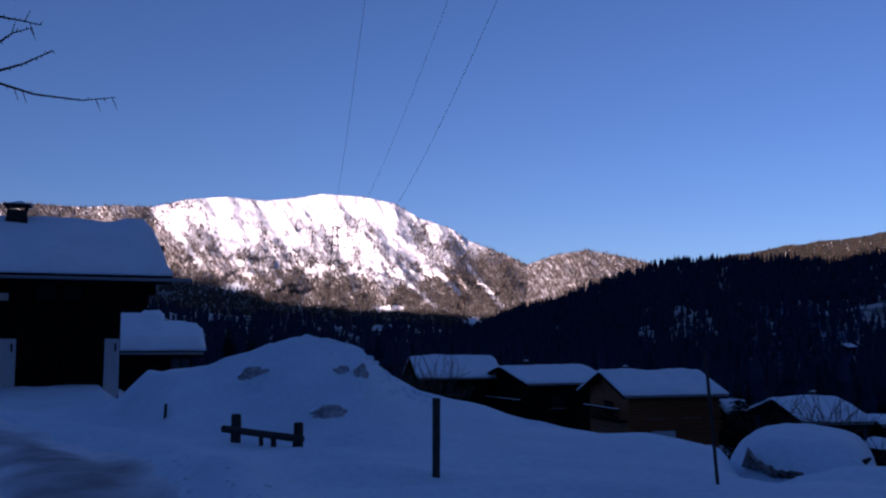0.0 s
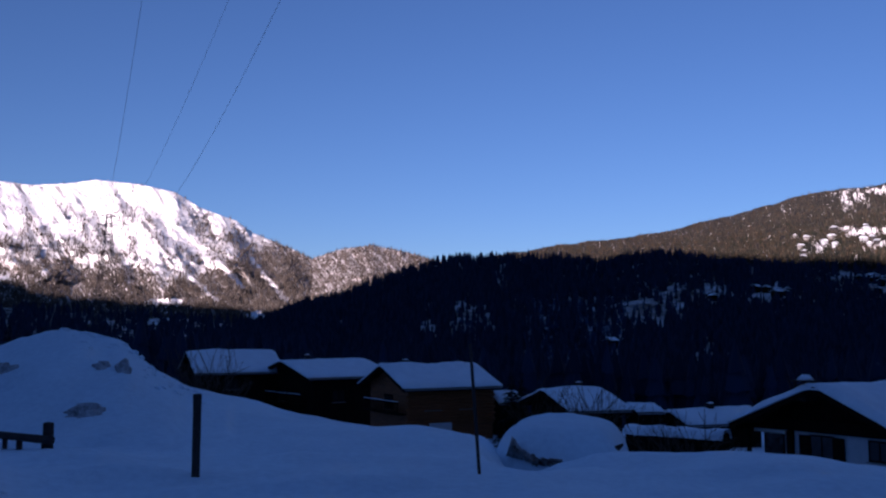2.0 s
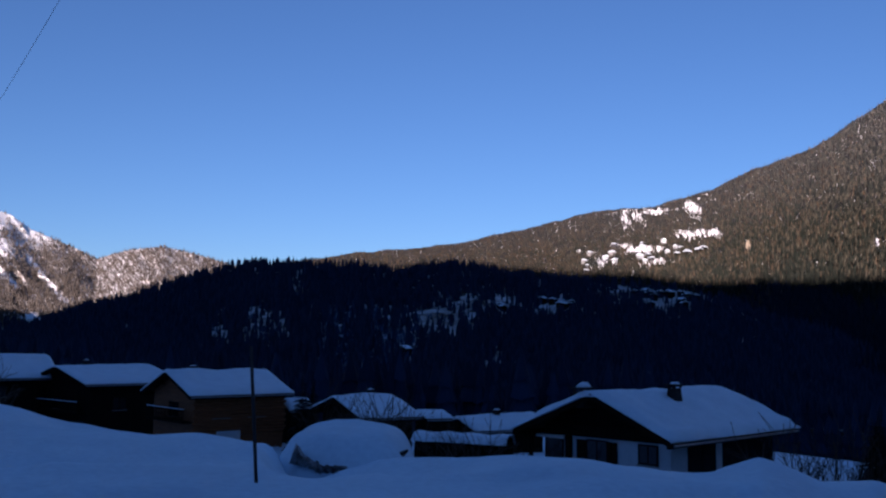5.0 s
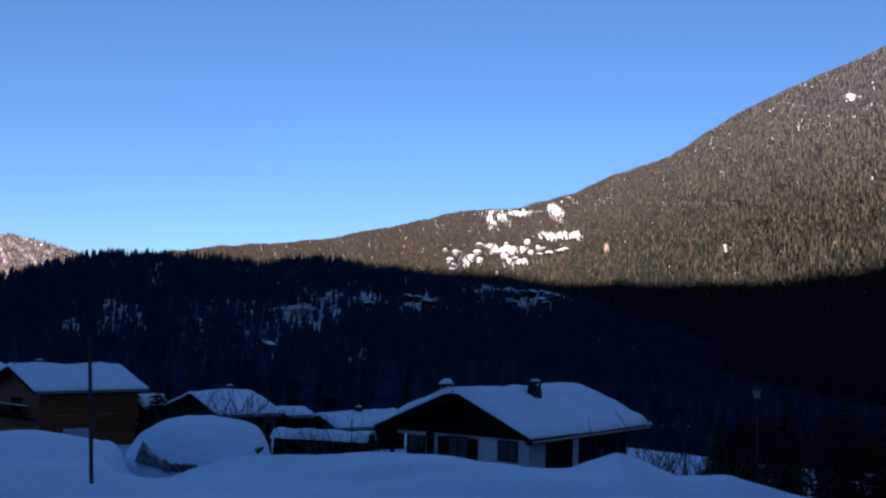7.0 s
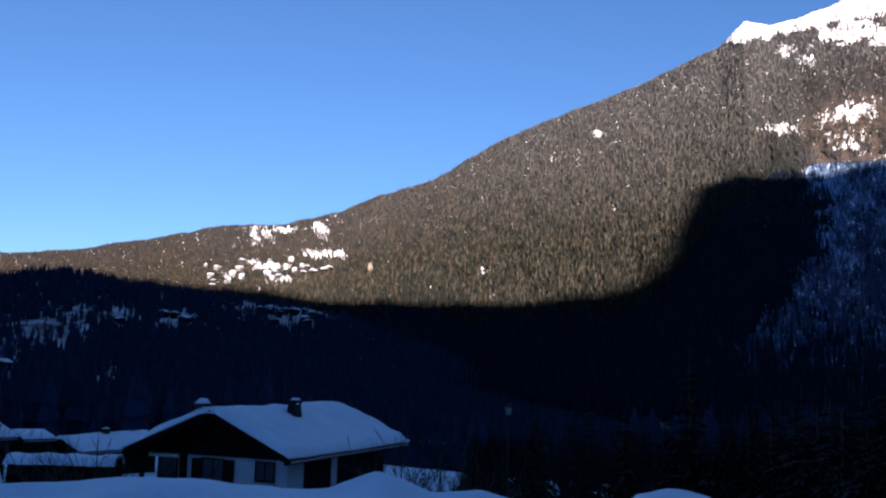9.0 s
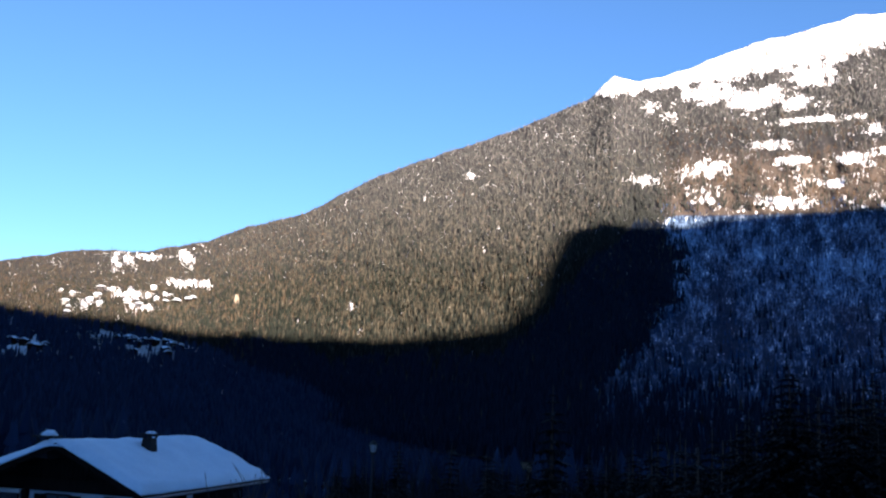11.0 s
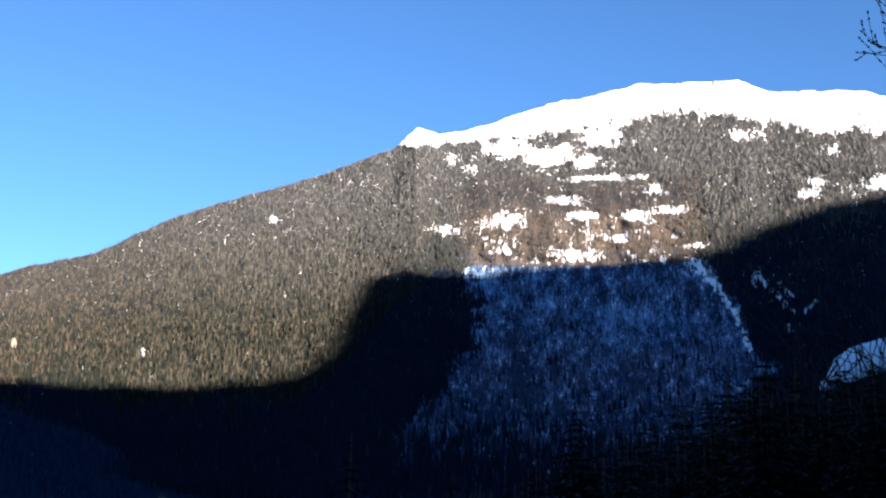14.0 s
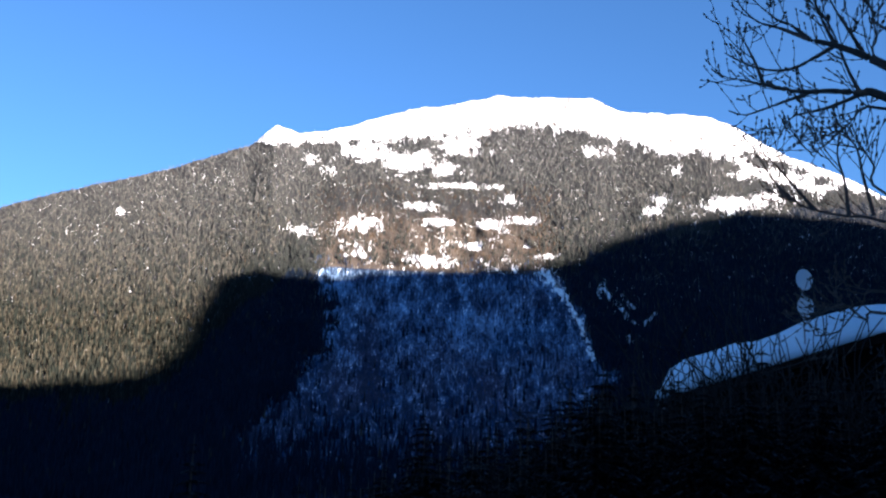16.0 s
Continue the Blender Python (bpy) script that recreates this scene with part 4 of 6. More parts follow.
# ---- houses ----
def snow_slab(length, width, rise, thick, seed, wobble=0.06, slump=0.0, rake=0.0):
    """Snow lying on a gable roof: a thick quilt with rounded, uneven edges. x along the ridge, y across, z from the eaves."""
    f = fractal(seed, 4)
    nx, ny = max(14, int(length * 3)), max(16, int(width * 3))
    u, v = np.meshgrid(np.linspace(0, 1, nx), np.linspace(-1, 1, ny))
    x, y = u * length, v * width / 2
    z = rise * (1 - np.abs(v))
    inset = rake * (1 - np.abs(v))
    ex = np.minimum(x, length - x)
    ey = width / 2 - np.abs(y)
    edge = np.minimum(ex, ey)
    puff = np.sqrt(np.clip(1 - (1 - np.clip(edge / (thick * 0.9), 0, 1)) ** 2, 0, 1))
    ridge_soft = 0.10 * np.exp(-(np.abs(v) / 0.08) ** 2) * rise
    top = z + thick * (0.25 + 0.75 * puff) * (1 + 0.22 * f(x * 0.35, y * 0.35)) - ridge_soft + wobble * f(x * 0.9 + 4, y * 0.9) * puff
    # layers where old snow has crept over the eaves
    creep = slump * np.exp(-((ey - 0.9) / 0.35) ** 2)
    top = top - creep
    over = 0.10 * f(x * 0.8, y * 0.2 + 3) * (ey < 0.01)
    y = y + np.sign(v) * over
    x = inset + x * (length - 2 * inset) / length
    vt = np.stack([x, y, top], -1).reshape(-1, 3)
    vb = np.stack([x, y, z + 0.012], -1).reshape(-1, 3)
    n = nx * ny
    i, j = np.meshgrid(np.arange(nx - 1), np.arange(ny - 1))
    q = np.stack([j * nx + i, j * nx + i + 1, (j + 1) * nx + i + 1, (j + 1) * nx + i], -1).reshape(-1, 4)
    ring = [k for k in range(nx)] + [r * nx + nx - 1 for r in range(1, ny)] + [(ny - 1) * nx + k for k in range(nx - 2, -1, -1)] + [r * nx for r in range(ny - 2, 0, -1)]
    rim = np.array([(a, a + n, b + n, b) for a, b in zip(ring, ring[1:] + ring[:1])])
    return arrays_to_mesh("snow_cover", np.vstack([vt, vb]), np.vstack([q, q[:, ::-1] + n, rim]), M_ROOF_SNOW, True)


def window_on(parent, m, w, h, frame_mat=M_WOOD_DARK, mullions=1, sill=True, shutters=None):
    """A window in a wall that faces local -y at m."""
    win = empty("window", m, "", "")
    win.parent = parent
    t = 0.07
    bm = bmesh.new()
    box(bm, -w / 2 - t, -w / 2, -0.05, 0.02, -t, h + t)
    box(bm, w / 2, w / 2 + t, -0.05, 0.02, -t, h + t)
    box(bm, -w / 2, w / 2, -0.05, 0.02, h, h + t)
    box(bm, -w / 2, w / 2, -0.05, 0.02, -t, 0)
    for k in range(mullions):
        x = -w / 2 + w * (k + 1) / (mullions + 1)
        box(bm, x - 0.03, x + 0.03, -0.045, 0.0, 0, h)
    part("window_frame", bm, frame_mat, win, bevel=0.006)
    for k in range(mullions + 1):
        x0 = -w / 2 + w * k / (mullions + 1)
        part("pane", boxed(x0 + 0.002, x0 + w / (mullions + 1) - 0.002, -0.022, -0.012, 0.002, h - 0.002), M_GLASS, win)
    if sill:
        part("window_sill", boxed(-w / 2 - 0.12, w / 2 + 0.12, -0.16, -0.052, -t - 0.05, -t), M_STONE, win, bevel=0.008)
    if shutters:
        for sx in (-1, 1):
            bm = bmesh.new()
            x0 = sx * (w / 2 + t + 0.01)
            x1 = x0 + sx * w * 0.48
            box(bm, min(x0, x1), max(x0, x1), -0.06, -0.025, -0.02, h + 0.02)
            for z in (0.18 * h, 0.78 * h):
                box(bm, min(x0, x1) + 0.03, max(x0, x1) - 0.03, -0.085, -0.06, z, z + 0.09)
            part("shutter", bm, shutters, win)
    return win


def chalet(name, label, corner, heading, length, width, eave, ground, rise, snow=0.45, over_gable=0.9, over_eave=0.8, wall_mat=M_WOOD_DARK,
           base_mat=M_PLASTER, base_h=0.0, gable_mat=M_WOOD_DARK, chimneys=(), windows=(), slump=0.0, seed=1, boards=True, lower_cut=0.0, group="village chalets", rake=0.0, spout=0.0):
    """A snowed-up alpine house. corner: the near end of the right-hand eave as one faces along the ridge (heading, degrees clockwise);
    x runs along the ridge, y to the left of it, z from the ground."""
    a = radians(90 - heading)
    along = Vector((math.cos(a), math.sin(a), 0))
    left = Vector((-math.sin(a), math.cos(a), 0))
    origin = Vector((corner[0], corner[1], 0)) + left * width / 2
    house = empty(name, Matrix.Translation((origin.x, origin.y, ground)) @ Matrix.Rotation(a, 4, "Z"), label, "house", group)
    he = eave - ground
    x0, x1, yw = over_gable, length - over_gable * 0.6, width / 2 - over_eave
    slope = rise / (width / 2)
    top = he + slope * over_eave - 0.16
    if base_h:
        part("lower_wall", boxed(x0 + 0.04, x1 - 0.04 - lower_cut, -yw + 0.04, yw - 0.04, -2.8, base_h), base_mat, house, bevel=0.02)
    part("wall", boxed(x0, x1, -yw, yw, base_h if base_h else -2.8, top), wall_mat, house, bevel=0.02)
    # gable triangles with their cladding
    for nm, xa, xb in (("gable", x0 - 0.03, x0 + 0.15), ("gable", x1 - 0.15, x1 + 0.03)):
        bm = bmesh.new()
        zt = he + rise - 0.2
        prof = [(-yw, top), (yw, top), (0, zt)]
        lo, hi = [bm.verts.new((xa, y, z)) for y, z in prof], [bm.verts.new((xb, y, z)) for y, z in prof]
        bm.faces.new(lo)
        bm.faces.new(hi[::-1])
        for i in range(len(prof)):
            j = (i + 1) % len(prof)
            bm.faces.new((lo[i], hi[i], hi[j], lo[j]))
        part(nm, bm, gable_mat, house)
    if boards:
        n = int(2 * yw / 0.24)
        for k in range(n):
            y = -yw + (k + 0.5) * 2 * yw / n
            zt = top + (he + rise - 0.2 - top) * (1 - abs(y) / yw) - 0.06
            if zt > top + 0.05:
                part("board", boxed(x0 - 0.055, x0 - 0.028, y - 0.105, y + 0.105, top - 0.12, zt), gable_mat, house)
    # roof planes, verge boards, gutters and rafters' ends
    for sy in (-1, 1):
        bm = bmesh.new()
        prof = [(0, sy * width / 2, he), (length, sy * width / 2, he), (length - rake, 0, he + rise), (rake, 0, he + rise)]
        up = [bm.verts.new(p) for p in prof]
        dn = [bm.verts.new((p[0], p[1], p[2] - 0.14)) for p in prof]
        bm.faces.new(up)
        bm.faces.new(dn[::-1])
        for i in range(4):
            bm.faces.new((up[i], dn[i], dn[(i + 1) % 4], up[(i + 1) % 4]))
        part("roof_slope", bm, M_WOOD_DARK, house)
        part("gutter", tube(bmesh.new(), [(0.05, sy * (width / 2 + 0.07), he - 0.10), (length - 0.05 + spout, sy * (width / 2 + 0.07), he - 0.10)], [0.06, 0.06], 8), M_METAL, house)
        for xg in (-0.03, length + 0.0):
            bm = bmesh.new()
            zt = he + rise
            v = [bm.verts.new(p) for p in ((xg, sy * width / 2, he + 0.02), (xg, 0, zt + 0.02), (xg, 0, zt - 0.24), (xg, sy * width / 2, he - 0.24))]
            for q in v[1:3]:
                q.co.x += rake if xg < 1 else -rake
            w = [bm.verts.new((q.co.x + 0.03, q.co.y, q.co.z)) for q in v]
            bm.faces.new(v)
            bm.faces.new(w[::-1])
            for i in range(4):
                bm.faces.new((v[i], w[i], w[(i + 1) % 4], v[(i + 1) % 4]))
            part("verge_board", bm, M_WOOD_DARK, house)
        for y, dz in ((sy * (width / 2 - 0.25), 0.25 * slope), (sy * yw * 0.5, (width / 2 - yw * 0.5) * slope)):
            z = he + dz
            part("purlin", boxed(0.06, length - 0.06, y - 0.08, y + 0.08, z - 0.36, z - 0.145), M_WOOD_DARK, house)
    me = snow_slab(length + 0.1, width + 0.16, rise, snow, seed, slump=slump, rake=rake)
    cover = new("snow_cover", me)
    cover.parent = house
    cover.location = (-0.05, 0, he + 0.02)
    tagged(cover, "thick smooth snow lying on the roof")
    for cx, cy, ch, cw, stuff in chimneys:
        z = he + rise * (1 - abs(cy) / (width / 2))
        bm = boxed(cx - cw * 0.6, cx + cw * 0.6, cy - cw * 0.5, cy + cw * 0.5, z - 0.3, z + ch)
        for q in bm.verts:
            if q.co.z > z:
                q.co.x, q.co.y = cx + (q.co.x - cx) * 0.7, cy + (q.co.y - cy) * 0.7
        st = part("chimney", bm, stuff, house, bevel=0.02)
        part("chimney_cap", boxed(cx - cw * 0.6, cx + cw * 0.6, cy - cw * 0.52, cy + cw * 0.52, z + ch + 0.14, z + ch + 0.22), M_CHIMNEY, st, bevel=0.01)
        for ax in (-1, 1):
            for ay in (-1, 1):
                part("chimney_pier", boxed(cx + ax * cw * 0.4 - 0.05, cx + ax * cw * 0.4 + 0.05, cy + ay * cw * 0.3 - 0.05, cy + ay * cw * 0.3 + 0.05, z + ch, z + ch + 0.14), M_CHIMNEY, st)
        bm = bmesh.new()
        bmesh.ops.create_icosphere(bm, subdivisions=2, radius=1)
        for q in bm.verts:
            q.co = Vector((cx + 0.08 * cw + q.co.x * cw * (0.5 + 0.14 * math.sin(5 * q.co.y + 3 * q.co.z)), cy + q.co.y * cw * 0.42, z + ch + 0.2 + max(-0.01, q.co.z) * ((0.12 if cw < 0.8 else 0.27) + 0.05 * math.sin(7 * q.co.x))))
        part("snow_cap", bm, M_ROOF_SNOW, st, smooth=True)
    for face, pos, z, w, h, kw in windows:
        if face == "front":
            m = Matrix.Translation((x0 - (0.002 if z < base_h else 0.03), pos, z)) @ Matrix.Rotation(radians(-90), 4, "Z")
        else:
            m = Matrix.Translation((pos, -yw, z))
        window_on(house, m, w, h, **kw)
    return house


V = Vector
WHITE = dict(frame_mat=M_TRIM)
near_chalet = chalet("chalet", "white-rendered chalet with a dark timber gable under thick snow", (27.75, 34.1), 70.5, 12.5, 9.3, -2.78, -5.4, 1.98, 0.34, wall_mat=M_PLASTER, over_gable=1.5, over_eave=1.0,
                     chimneys=[(5.4, -1.5, 0.85, 0.66, M_CHIMNEY), (0.9, 0.9, 0.45, 0.85, M_CHIMNEY)], slump=0.10, seed=101, rake=0.3,
                     windows=[("front", 3.1, 0.95, 1.05, 1.25, dict(mullions=0)), ("front", 0.47, 1.0, 1.15, 1.25, dict(mullions=1, shutters=M_WOOD_DARK)), ("front", -2.45, 1.45, 0.95, 0.8, dict(mullions=1)),
                              # the widest side window is dark glass standing in for an open loggia
                              ("side", 4.25, 0.1, 2.45, 2.1, dict(mullions=1, sill=False)), ("side", 8.9, 0.1, 5.2, 2.1, dict(mullions=2, sill=False))])
wood_chalet = chalet("chalet", "brown timber chalet under thick roof snow", (15.0, 78.6), 74.5, 9.8, 9.6, -2.95, -6.0, 1.85, 0.36, wall_mat=M_WOOD, gable_mat=M_WOOD, 
                     chimneys=[(3.0, 1.0, 0.6, 0.6, M_CHIMNEY)], seed=102, windows=[("side", 3.2, 1.2, 1.5, 1.1, {}), ("side", 6.6, 1.2, 1.5, 1.1, {}), ("front", 0.0, 1.2, 1.6, 1.1, {})])
# stacked logs, a pale cellar wall and a balcony on the timber chalet
for k in range(13):
    part("log", tube(bmesh.new(), [(0.6 if k % 2 else 0.75, -4.02, -0.1 + 0.27 * k), (4.5, -4.03, -0.1 + 0.27 * k), (9.45 if k % 2 else 9.3, -4.02, -0.1 + 0.27 * k)], [0.13, 0.135, 0.13], 7), M_WOOD, wood_chalet)
part("cellar_wall", boxed(2.8, 5.0, -4.2, -4.1, -0.8, 0.05), M_PLASTER, wood_chalet, "pale rendered cellar wall", bevel=0.02)


def balcony(house, x, y0, y1, z, deep):
    """A timber balcony across the gable: floor, rail and balusters."""
    deck = part("balcony", boxed(x - deep, x, y0, y1, z - 0.14, z), M_WOOD_DARK, house, bevel=0.02)
    part("handrail", boxed(x - deep - 0.03, x - deep + 0.07, y0, y1, z + 0.92, z + 1.0), M_WOOD_DARK, deck, bevel=0.01)
    part("snow_strip", boxed(x - deep - 0.04, x - deep + 0.1, y0 + 0.05, y1 - 0.05, z + 1.0, z + 1.05), M_ROOF_SNOW, deck, "thin snow on the rail", bevel=0.03)
    n = int((y1 - y0) / 0.3)
    for k in range(n + 1):
        y = y0 + 0.04 + (y1 - y0 - 0.08) * k / n
        part("baluster", boxed(x - deep, x - deep + 0.03, y - 0.06, y + 0.06, z, z + 0.92), M_WOOD_DARK, deck)


balcony(wood_chalet, 0.88, -3.6, 3.6, 0.9, 0.85)
dark_chalet = chalet("chalet", "dark timber chalet under roof snow", (8.3, 94.0), 66.0, 10.5, 11.8, -2.65, -6.3, 1.6, 0.26, seed=103, chimneys=[(3.5, 0.6, 0.5, 0.6, M_CHIMNEY)],
                     windows=[("front", 1.0, 1.2, 1.5, 1.1, {}), ("side", 4.0, 1.2, 1.4, 1.1, {})])
balcony(dark_chalet, 0.86, -4.4, 4.4, 1.0, 0.85)
part("gable_band", boxed(1.36, 1.48, -3.68, 3.68, 2.42, 3.0), M_WOOD_DARK, near_chalet, "dark boarded band under the gable")
# porch at the end of the white chalet: pale lintel, dark posts
part("porch_lintel", boxed(1.18, 1.40, 2.3, 4.1, 2.24, 2.41), M_TRIM, near_chalet, "pale porch lintel", bevel=0.02)
part("porch_post", boxed(1.2, 1.46, 1.95, 2.25, -1.0, 2.41), M_WOOD_DARK, near_chalet, bevel=0.02)
part("porch_post", boxed(1.0, 1.18, 4.25, 4.43, -2.0, 2.6), M_WOOD_DARK, near_chalet, bevel=0.02)
barn = chalet("chalet", "low dark chalet with a broad snowy roof", (-2.7, 100.0), 78.0, 9.5, 9.5, -2.3, -5.0, 2.2, 0.36, seed=104, windows=[("side", 4.0, 1.0, 1.4, 1.0, {})])
garden_chalet = chalet("chalet", "small dark chalet under roof snow behind bare shrubs", (26.0, 68.7), 87.0, 5.4, 11.0, -4.25, -7.2, 1.35, 0.3, seed=105, chimneys=[(3.6, 0.8, 0.5, 0.55, M_CHIMNEY)],
                       windows=[("front", 0.0, 1.0, 1.4, 1.0, {})])
annex = chalet("annex", "low dark outbuilding under roof snow", (35.5, 68.0), 84.0, 8.0, 5.2, -5.45, -8.0, 0.85, 0.4, seed=106, chimneys=[(3.6, -0.4, 0.55, 0.6, M_CHIMNEY)])
left_house = chalet("chalet", "dark timber house with a wide snowy roof and white garage piers", (-22.36, 26.91), 70.0, 14.0, 9.0, 3.75, 0.0, 2.2, 0.42, rake=0.55, spout=0.75, seed=107, slump=0.12, over_eave=1.6, over_gable=1.05,
                    chimneys=[(8.9, -1.0, 0.78, 0.74, M_CHIMNEY)], boards=False, base_mat=M_WOOD_DARK, base_h=2.75, lower_cut=0.85, group="houses by the lane",
                    windows=[("side", 10.05, 2.95, 0.6, 0.6, dict(mullions=1, sill=False)), ("side", 10.9, 2.95, 0.6, 0.6, dict(mullions=1, sill=False))])
for x0, x1 in ((8.2, 9.2), (11.97, 12.46)):
    part("garage_pier", boxed(x0, x1, -3.06, -2.87, -0.3, 1.68), M_PLASTER, left_house, "white rendered pier", bevel=0.02)
    part("handle_plate", boxed(x1 - 0.16, x1 - 0.10, -3.085, -3.06, 1.25, 1.52), M_WOOD_DARK, left_house)
for k in range(10):
    x0 = 9.25 + k * 0.27
    part("door_board", boxed(x0, x0 + 0.25, -2.93, -2.87, 0.02, 2.2), M_WOOD_DARK, left_house)
part("name_plaque", boxed(8.4, 8.9, -2.95, -2.905, 2.95, 3.2), M_TRIM, left_house, "small pale plaque", bevel=0.01)
part("balcony_beam", boxed(1.7, 13.2, -3.0, -2.91, 2.68, 2.86), M_WOOD_DARK, left_house, bevel=0.01)
back_house = chalet("chalet", "dark chalet with deep rounded roof snow", (-19.9, 43.8), 73.0, 8.6, 8.0, 1.1, -1.4, 1.1, 0.62, seed=108, group="houses by the lane", windows=[("side", 7.5, 1.35, 0.9, 0.8, {})])
higher_house = chalet("chalet", "dark chalet whose snowy roof rises behind its neighbour", (-27.0, 57.0), 73.0, 9.7, 7.0, 2.55, -1.4, 0.8, 0.5, seed=110, group="houses by the lane")
garden_shed = chalet("shed", "small dark shed with a snowy roof behind the timber chalet", (0.0 + 88 * math.sin(radians(16.5)), 88 * math.cos(radians(16.5))), 80.0, 2.6, 3.0, -4.7, -6.6, 0.8, 0.4, over_gable=0.3, over_eave=0.3, seed=111, boards=False, group="garden sheds")
lean_to = chalet("shed", "dark lean-to with a snowy roof", (0.6 + 74 * math.sin(radians(24.5)), 0.7 + 74 * math.cos(radians(24.5))), 95.0, 2.2, 4.0, -4.35, -7.0, 0.4, 0.25, over_gable=0.3, over_eave=0.3, seed=112, boards=False, group="garden sheds")
low_shed = chalet("shed", "low dark shed with flat snow on its roof", (0.65 + 30 * math.sin(radians(64.0)), 0.8 + 30 * math.cos(radians(64.0))), 64.0, 3.0, 2.6, -2.95, -5.6, 0.2, 0.35, over_gable=0.25, over_eave=0.2, seed=113, boards=False, group="garden sheds")


# ---- fence, posts and lamp by the lane ----
def ground_z(x, y):
    return float(land(x, y))


def on_land(az, d):
    p = polar(az, d)
    return Vector((p.x, p.y, ground_z(p.x, p.y)))


def worn_pole(bm, p0, p1, r, sides=10, seed=0, flat=False):
    rnd = random.Random(seed)
    n = 7
    p0, p1 = Vector(p0), Vector(p1)
    pts = [p0.lerp(p1, k / (n - 1)) + Vector((rnd.uniform(-1, 1), rnd.uniform(-1, 1), 0)) * r * 0.06 for k in range(n)]
    tube(bm, pts, [r * rnd.uniform(0.95, 1.05) for _ in pts], sides)
    return bm


def rail_fence():
    a, b = polar(-12.28, 15.0), polar(-8.65, 14.3)
    f = empty("rail_fence", Matrix.Translation((a.x, a.y, 0)), "low wooden rail on two posts deep in snow", "fence")
    ends = []
    for k, (p, top) in enumerate(((a, 0.475), (b, 0.39))):
        o = p - a
        part("post", worn_pole(bmesh.new(), (o.x, o.y, -0.5), (o.x + 0.005, o.y, top), 0.075, 12, k), M_POST, f, bevel=0.0)
        cap = bmesh.new()
        bmesh.ops.create_icosphere(cap, subdivisions=2, radius=1)
        for q in cap.verts:
            q.co = Vector((o.x + q.co.x * 0.055, o.y + q.co.y * 0.055, top + max(0, q.co.z) * 0.018 - 0.004))
        part("post_top", cap, M_POST, f, smooth=True)
        ends.append((o, top))
    d = (ends[1][0] - ends[0][0])
    toward = Vector((0.02, -0.135, 0))
    p0, p1 = ends[0][0] - d * 0.20 + toward, ends[1][0] + d * 0.07 + toward
    part("rail", worn_pole(bmesh.new(), (p0.x, p0.y, 0.26), (p1.x, p1.y, 0.17), 0.055, 12, 5), M_POST, f)
    for k, (s, w) in enumerate(((0.42, 0.034), (0.62, 0.042))):
        q = ends[0][0] + d * s
        part("stub_post", worn_pole(bmesh.new(), (q.x, q.y, -0.4), (q.x, q.y, 0.19), w, 8, 8 + k), M_POST, f)


rail_fence()


def upright(name, label, category, az, d, top, r, lean=(0, 0), flat=False, mat=M_POST, sides=10):
    p = on_land(az, d)
    ob = empty(name, Matrix.Translation(p), label, category)
    h = top - p.z
    if flat:
        bm = bmesh.new()
        box(bm, -r, r, -r * 0.7, r * 0.7, -0.5, h)
        bmesh.ops.subdivide_edges(bm, edges=[e for e in bm.edges if abs(e.verts[0].co.z - e.verts[1].co.z) > 0.3], cuts=6)
        rnd = random.Random(3)
        for v in bm.verts:
            s = (v.co.z + 0.5) / (h + 0.5)
            v.co.x += lean[0] * s + rnd.uniform(-1, 1) * 0.004
            v.co.y += lean[1] * s + rnd.uniform(-1, 1) * 0.004
        part("shaft", bm, mat, ob, bevel=0.008)
    else:
        part("shaft", worn_pole(bmesh.new(), (0, 0, -0.5), (lean[0], lean[1], h), r, sides, 4), mat, ob)
    return ob


signpost = upright("timber_post", "dark squared timber post standing alone in snow", "post", -0.42, 10.3, 0.985, 0.042, (0.003, 0), True)
stake = upright("marker_stake", "short thin wooden stake in the snow bank", "stake", -16.35, 17.6, 0.49, 0.028, (0.03, 0.0), False)
pole = upright("snow_pole", "tall thin dark snow marker pole leaning slightly", "pole", 16.2, 10.2, 1.5, 0.018, (-0.13, 0.0), False, M_POST, 8)


def street_lamp(base):
    ob = empty("street_lamp", Matrix.Translation(base), "dark post lantern with pale frosted glass", "street lamp")
    h = -0.42 - base.z
    part("base", tube(bmesh.new(), [(0, 0, -0.4), (0, 0, 0.25), (0, 0, 0.55), (0, 0, 0.62)], [0.15, 0.15, 0.11, 0.075], 12), M_RUBBER, ob)
    part("pole", tube(bmesh.new(), [(0, 0, 0.62), (0, 0, h * 0.5), (0, 0, h - 0.12)], [0.06, 0.052, 0.045], 12), M_RUBBER, ob)
    part("collar", tube(bmesh.new(), [(0, 0, h - 0.14), (0, 0, h - 0.06), (0, 0, h)], [0.05, 0.10, 0.12], 12), M_RUBBER, ob)
    part("lantern_glass", tube(bmesh.new(), [(0, 0, h), (0, 0, h + 0.15), (0, 0, h + 0.30)], [0.10, 0.13, 0.155], 6), M_LAMPGLASS, ob, "pale frosted glass")
    for k in range(6):
        a = 2 * math.pi * k / 6
        part("glazing_bar", tube(bmesh.new(), [(0.105 * math.cos(a), 0.105 * math.sin(a), h), (0.165 * math.cos(a), 0.165 * math.sin(a), h + 0.30)], [0.011, 0.011], 5), M_RUBBER, ob)
    part("hood", tube(bmesh.new(), [(0, 0, h + 0.30), (0, 0, h + 0.33), (0, 0, h + 0.44), (0, 0, h + 0.50)], [0.19, 0.19, 0.07, 0.02], 12), M_RUBBER, ob)


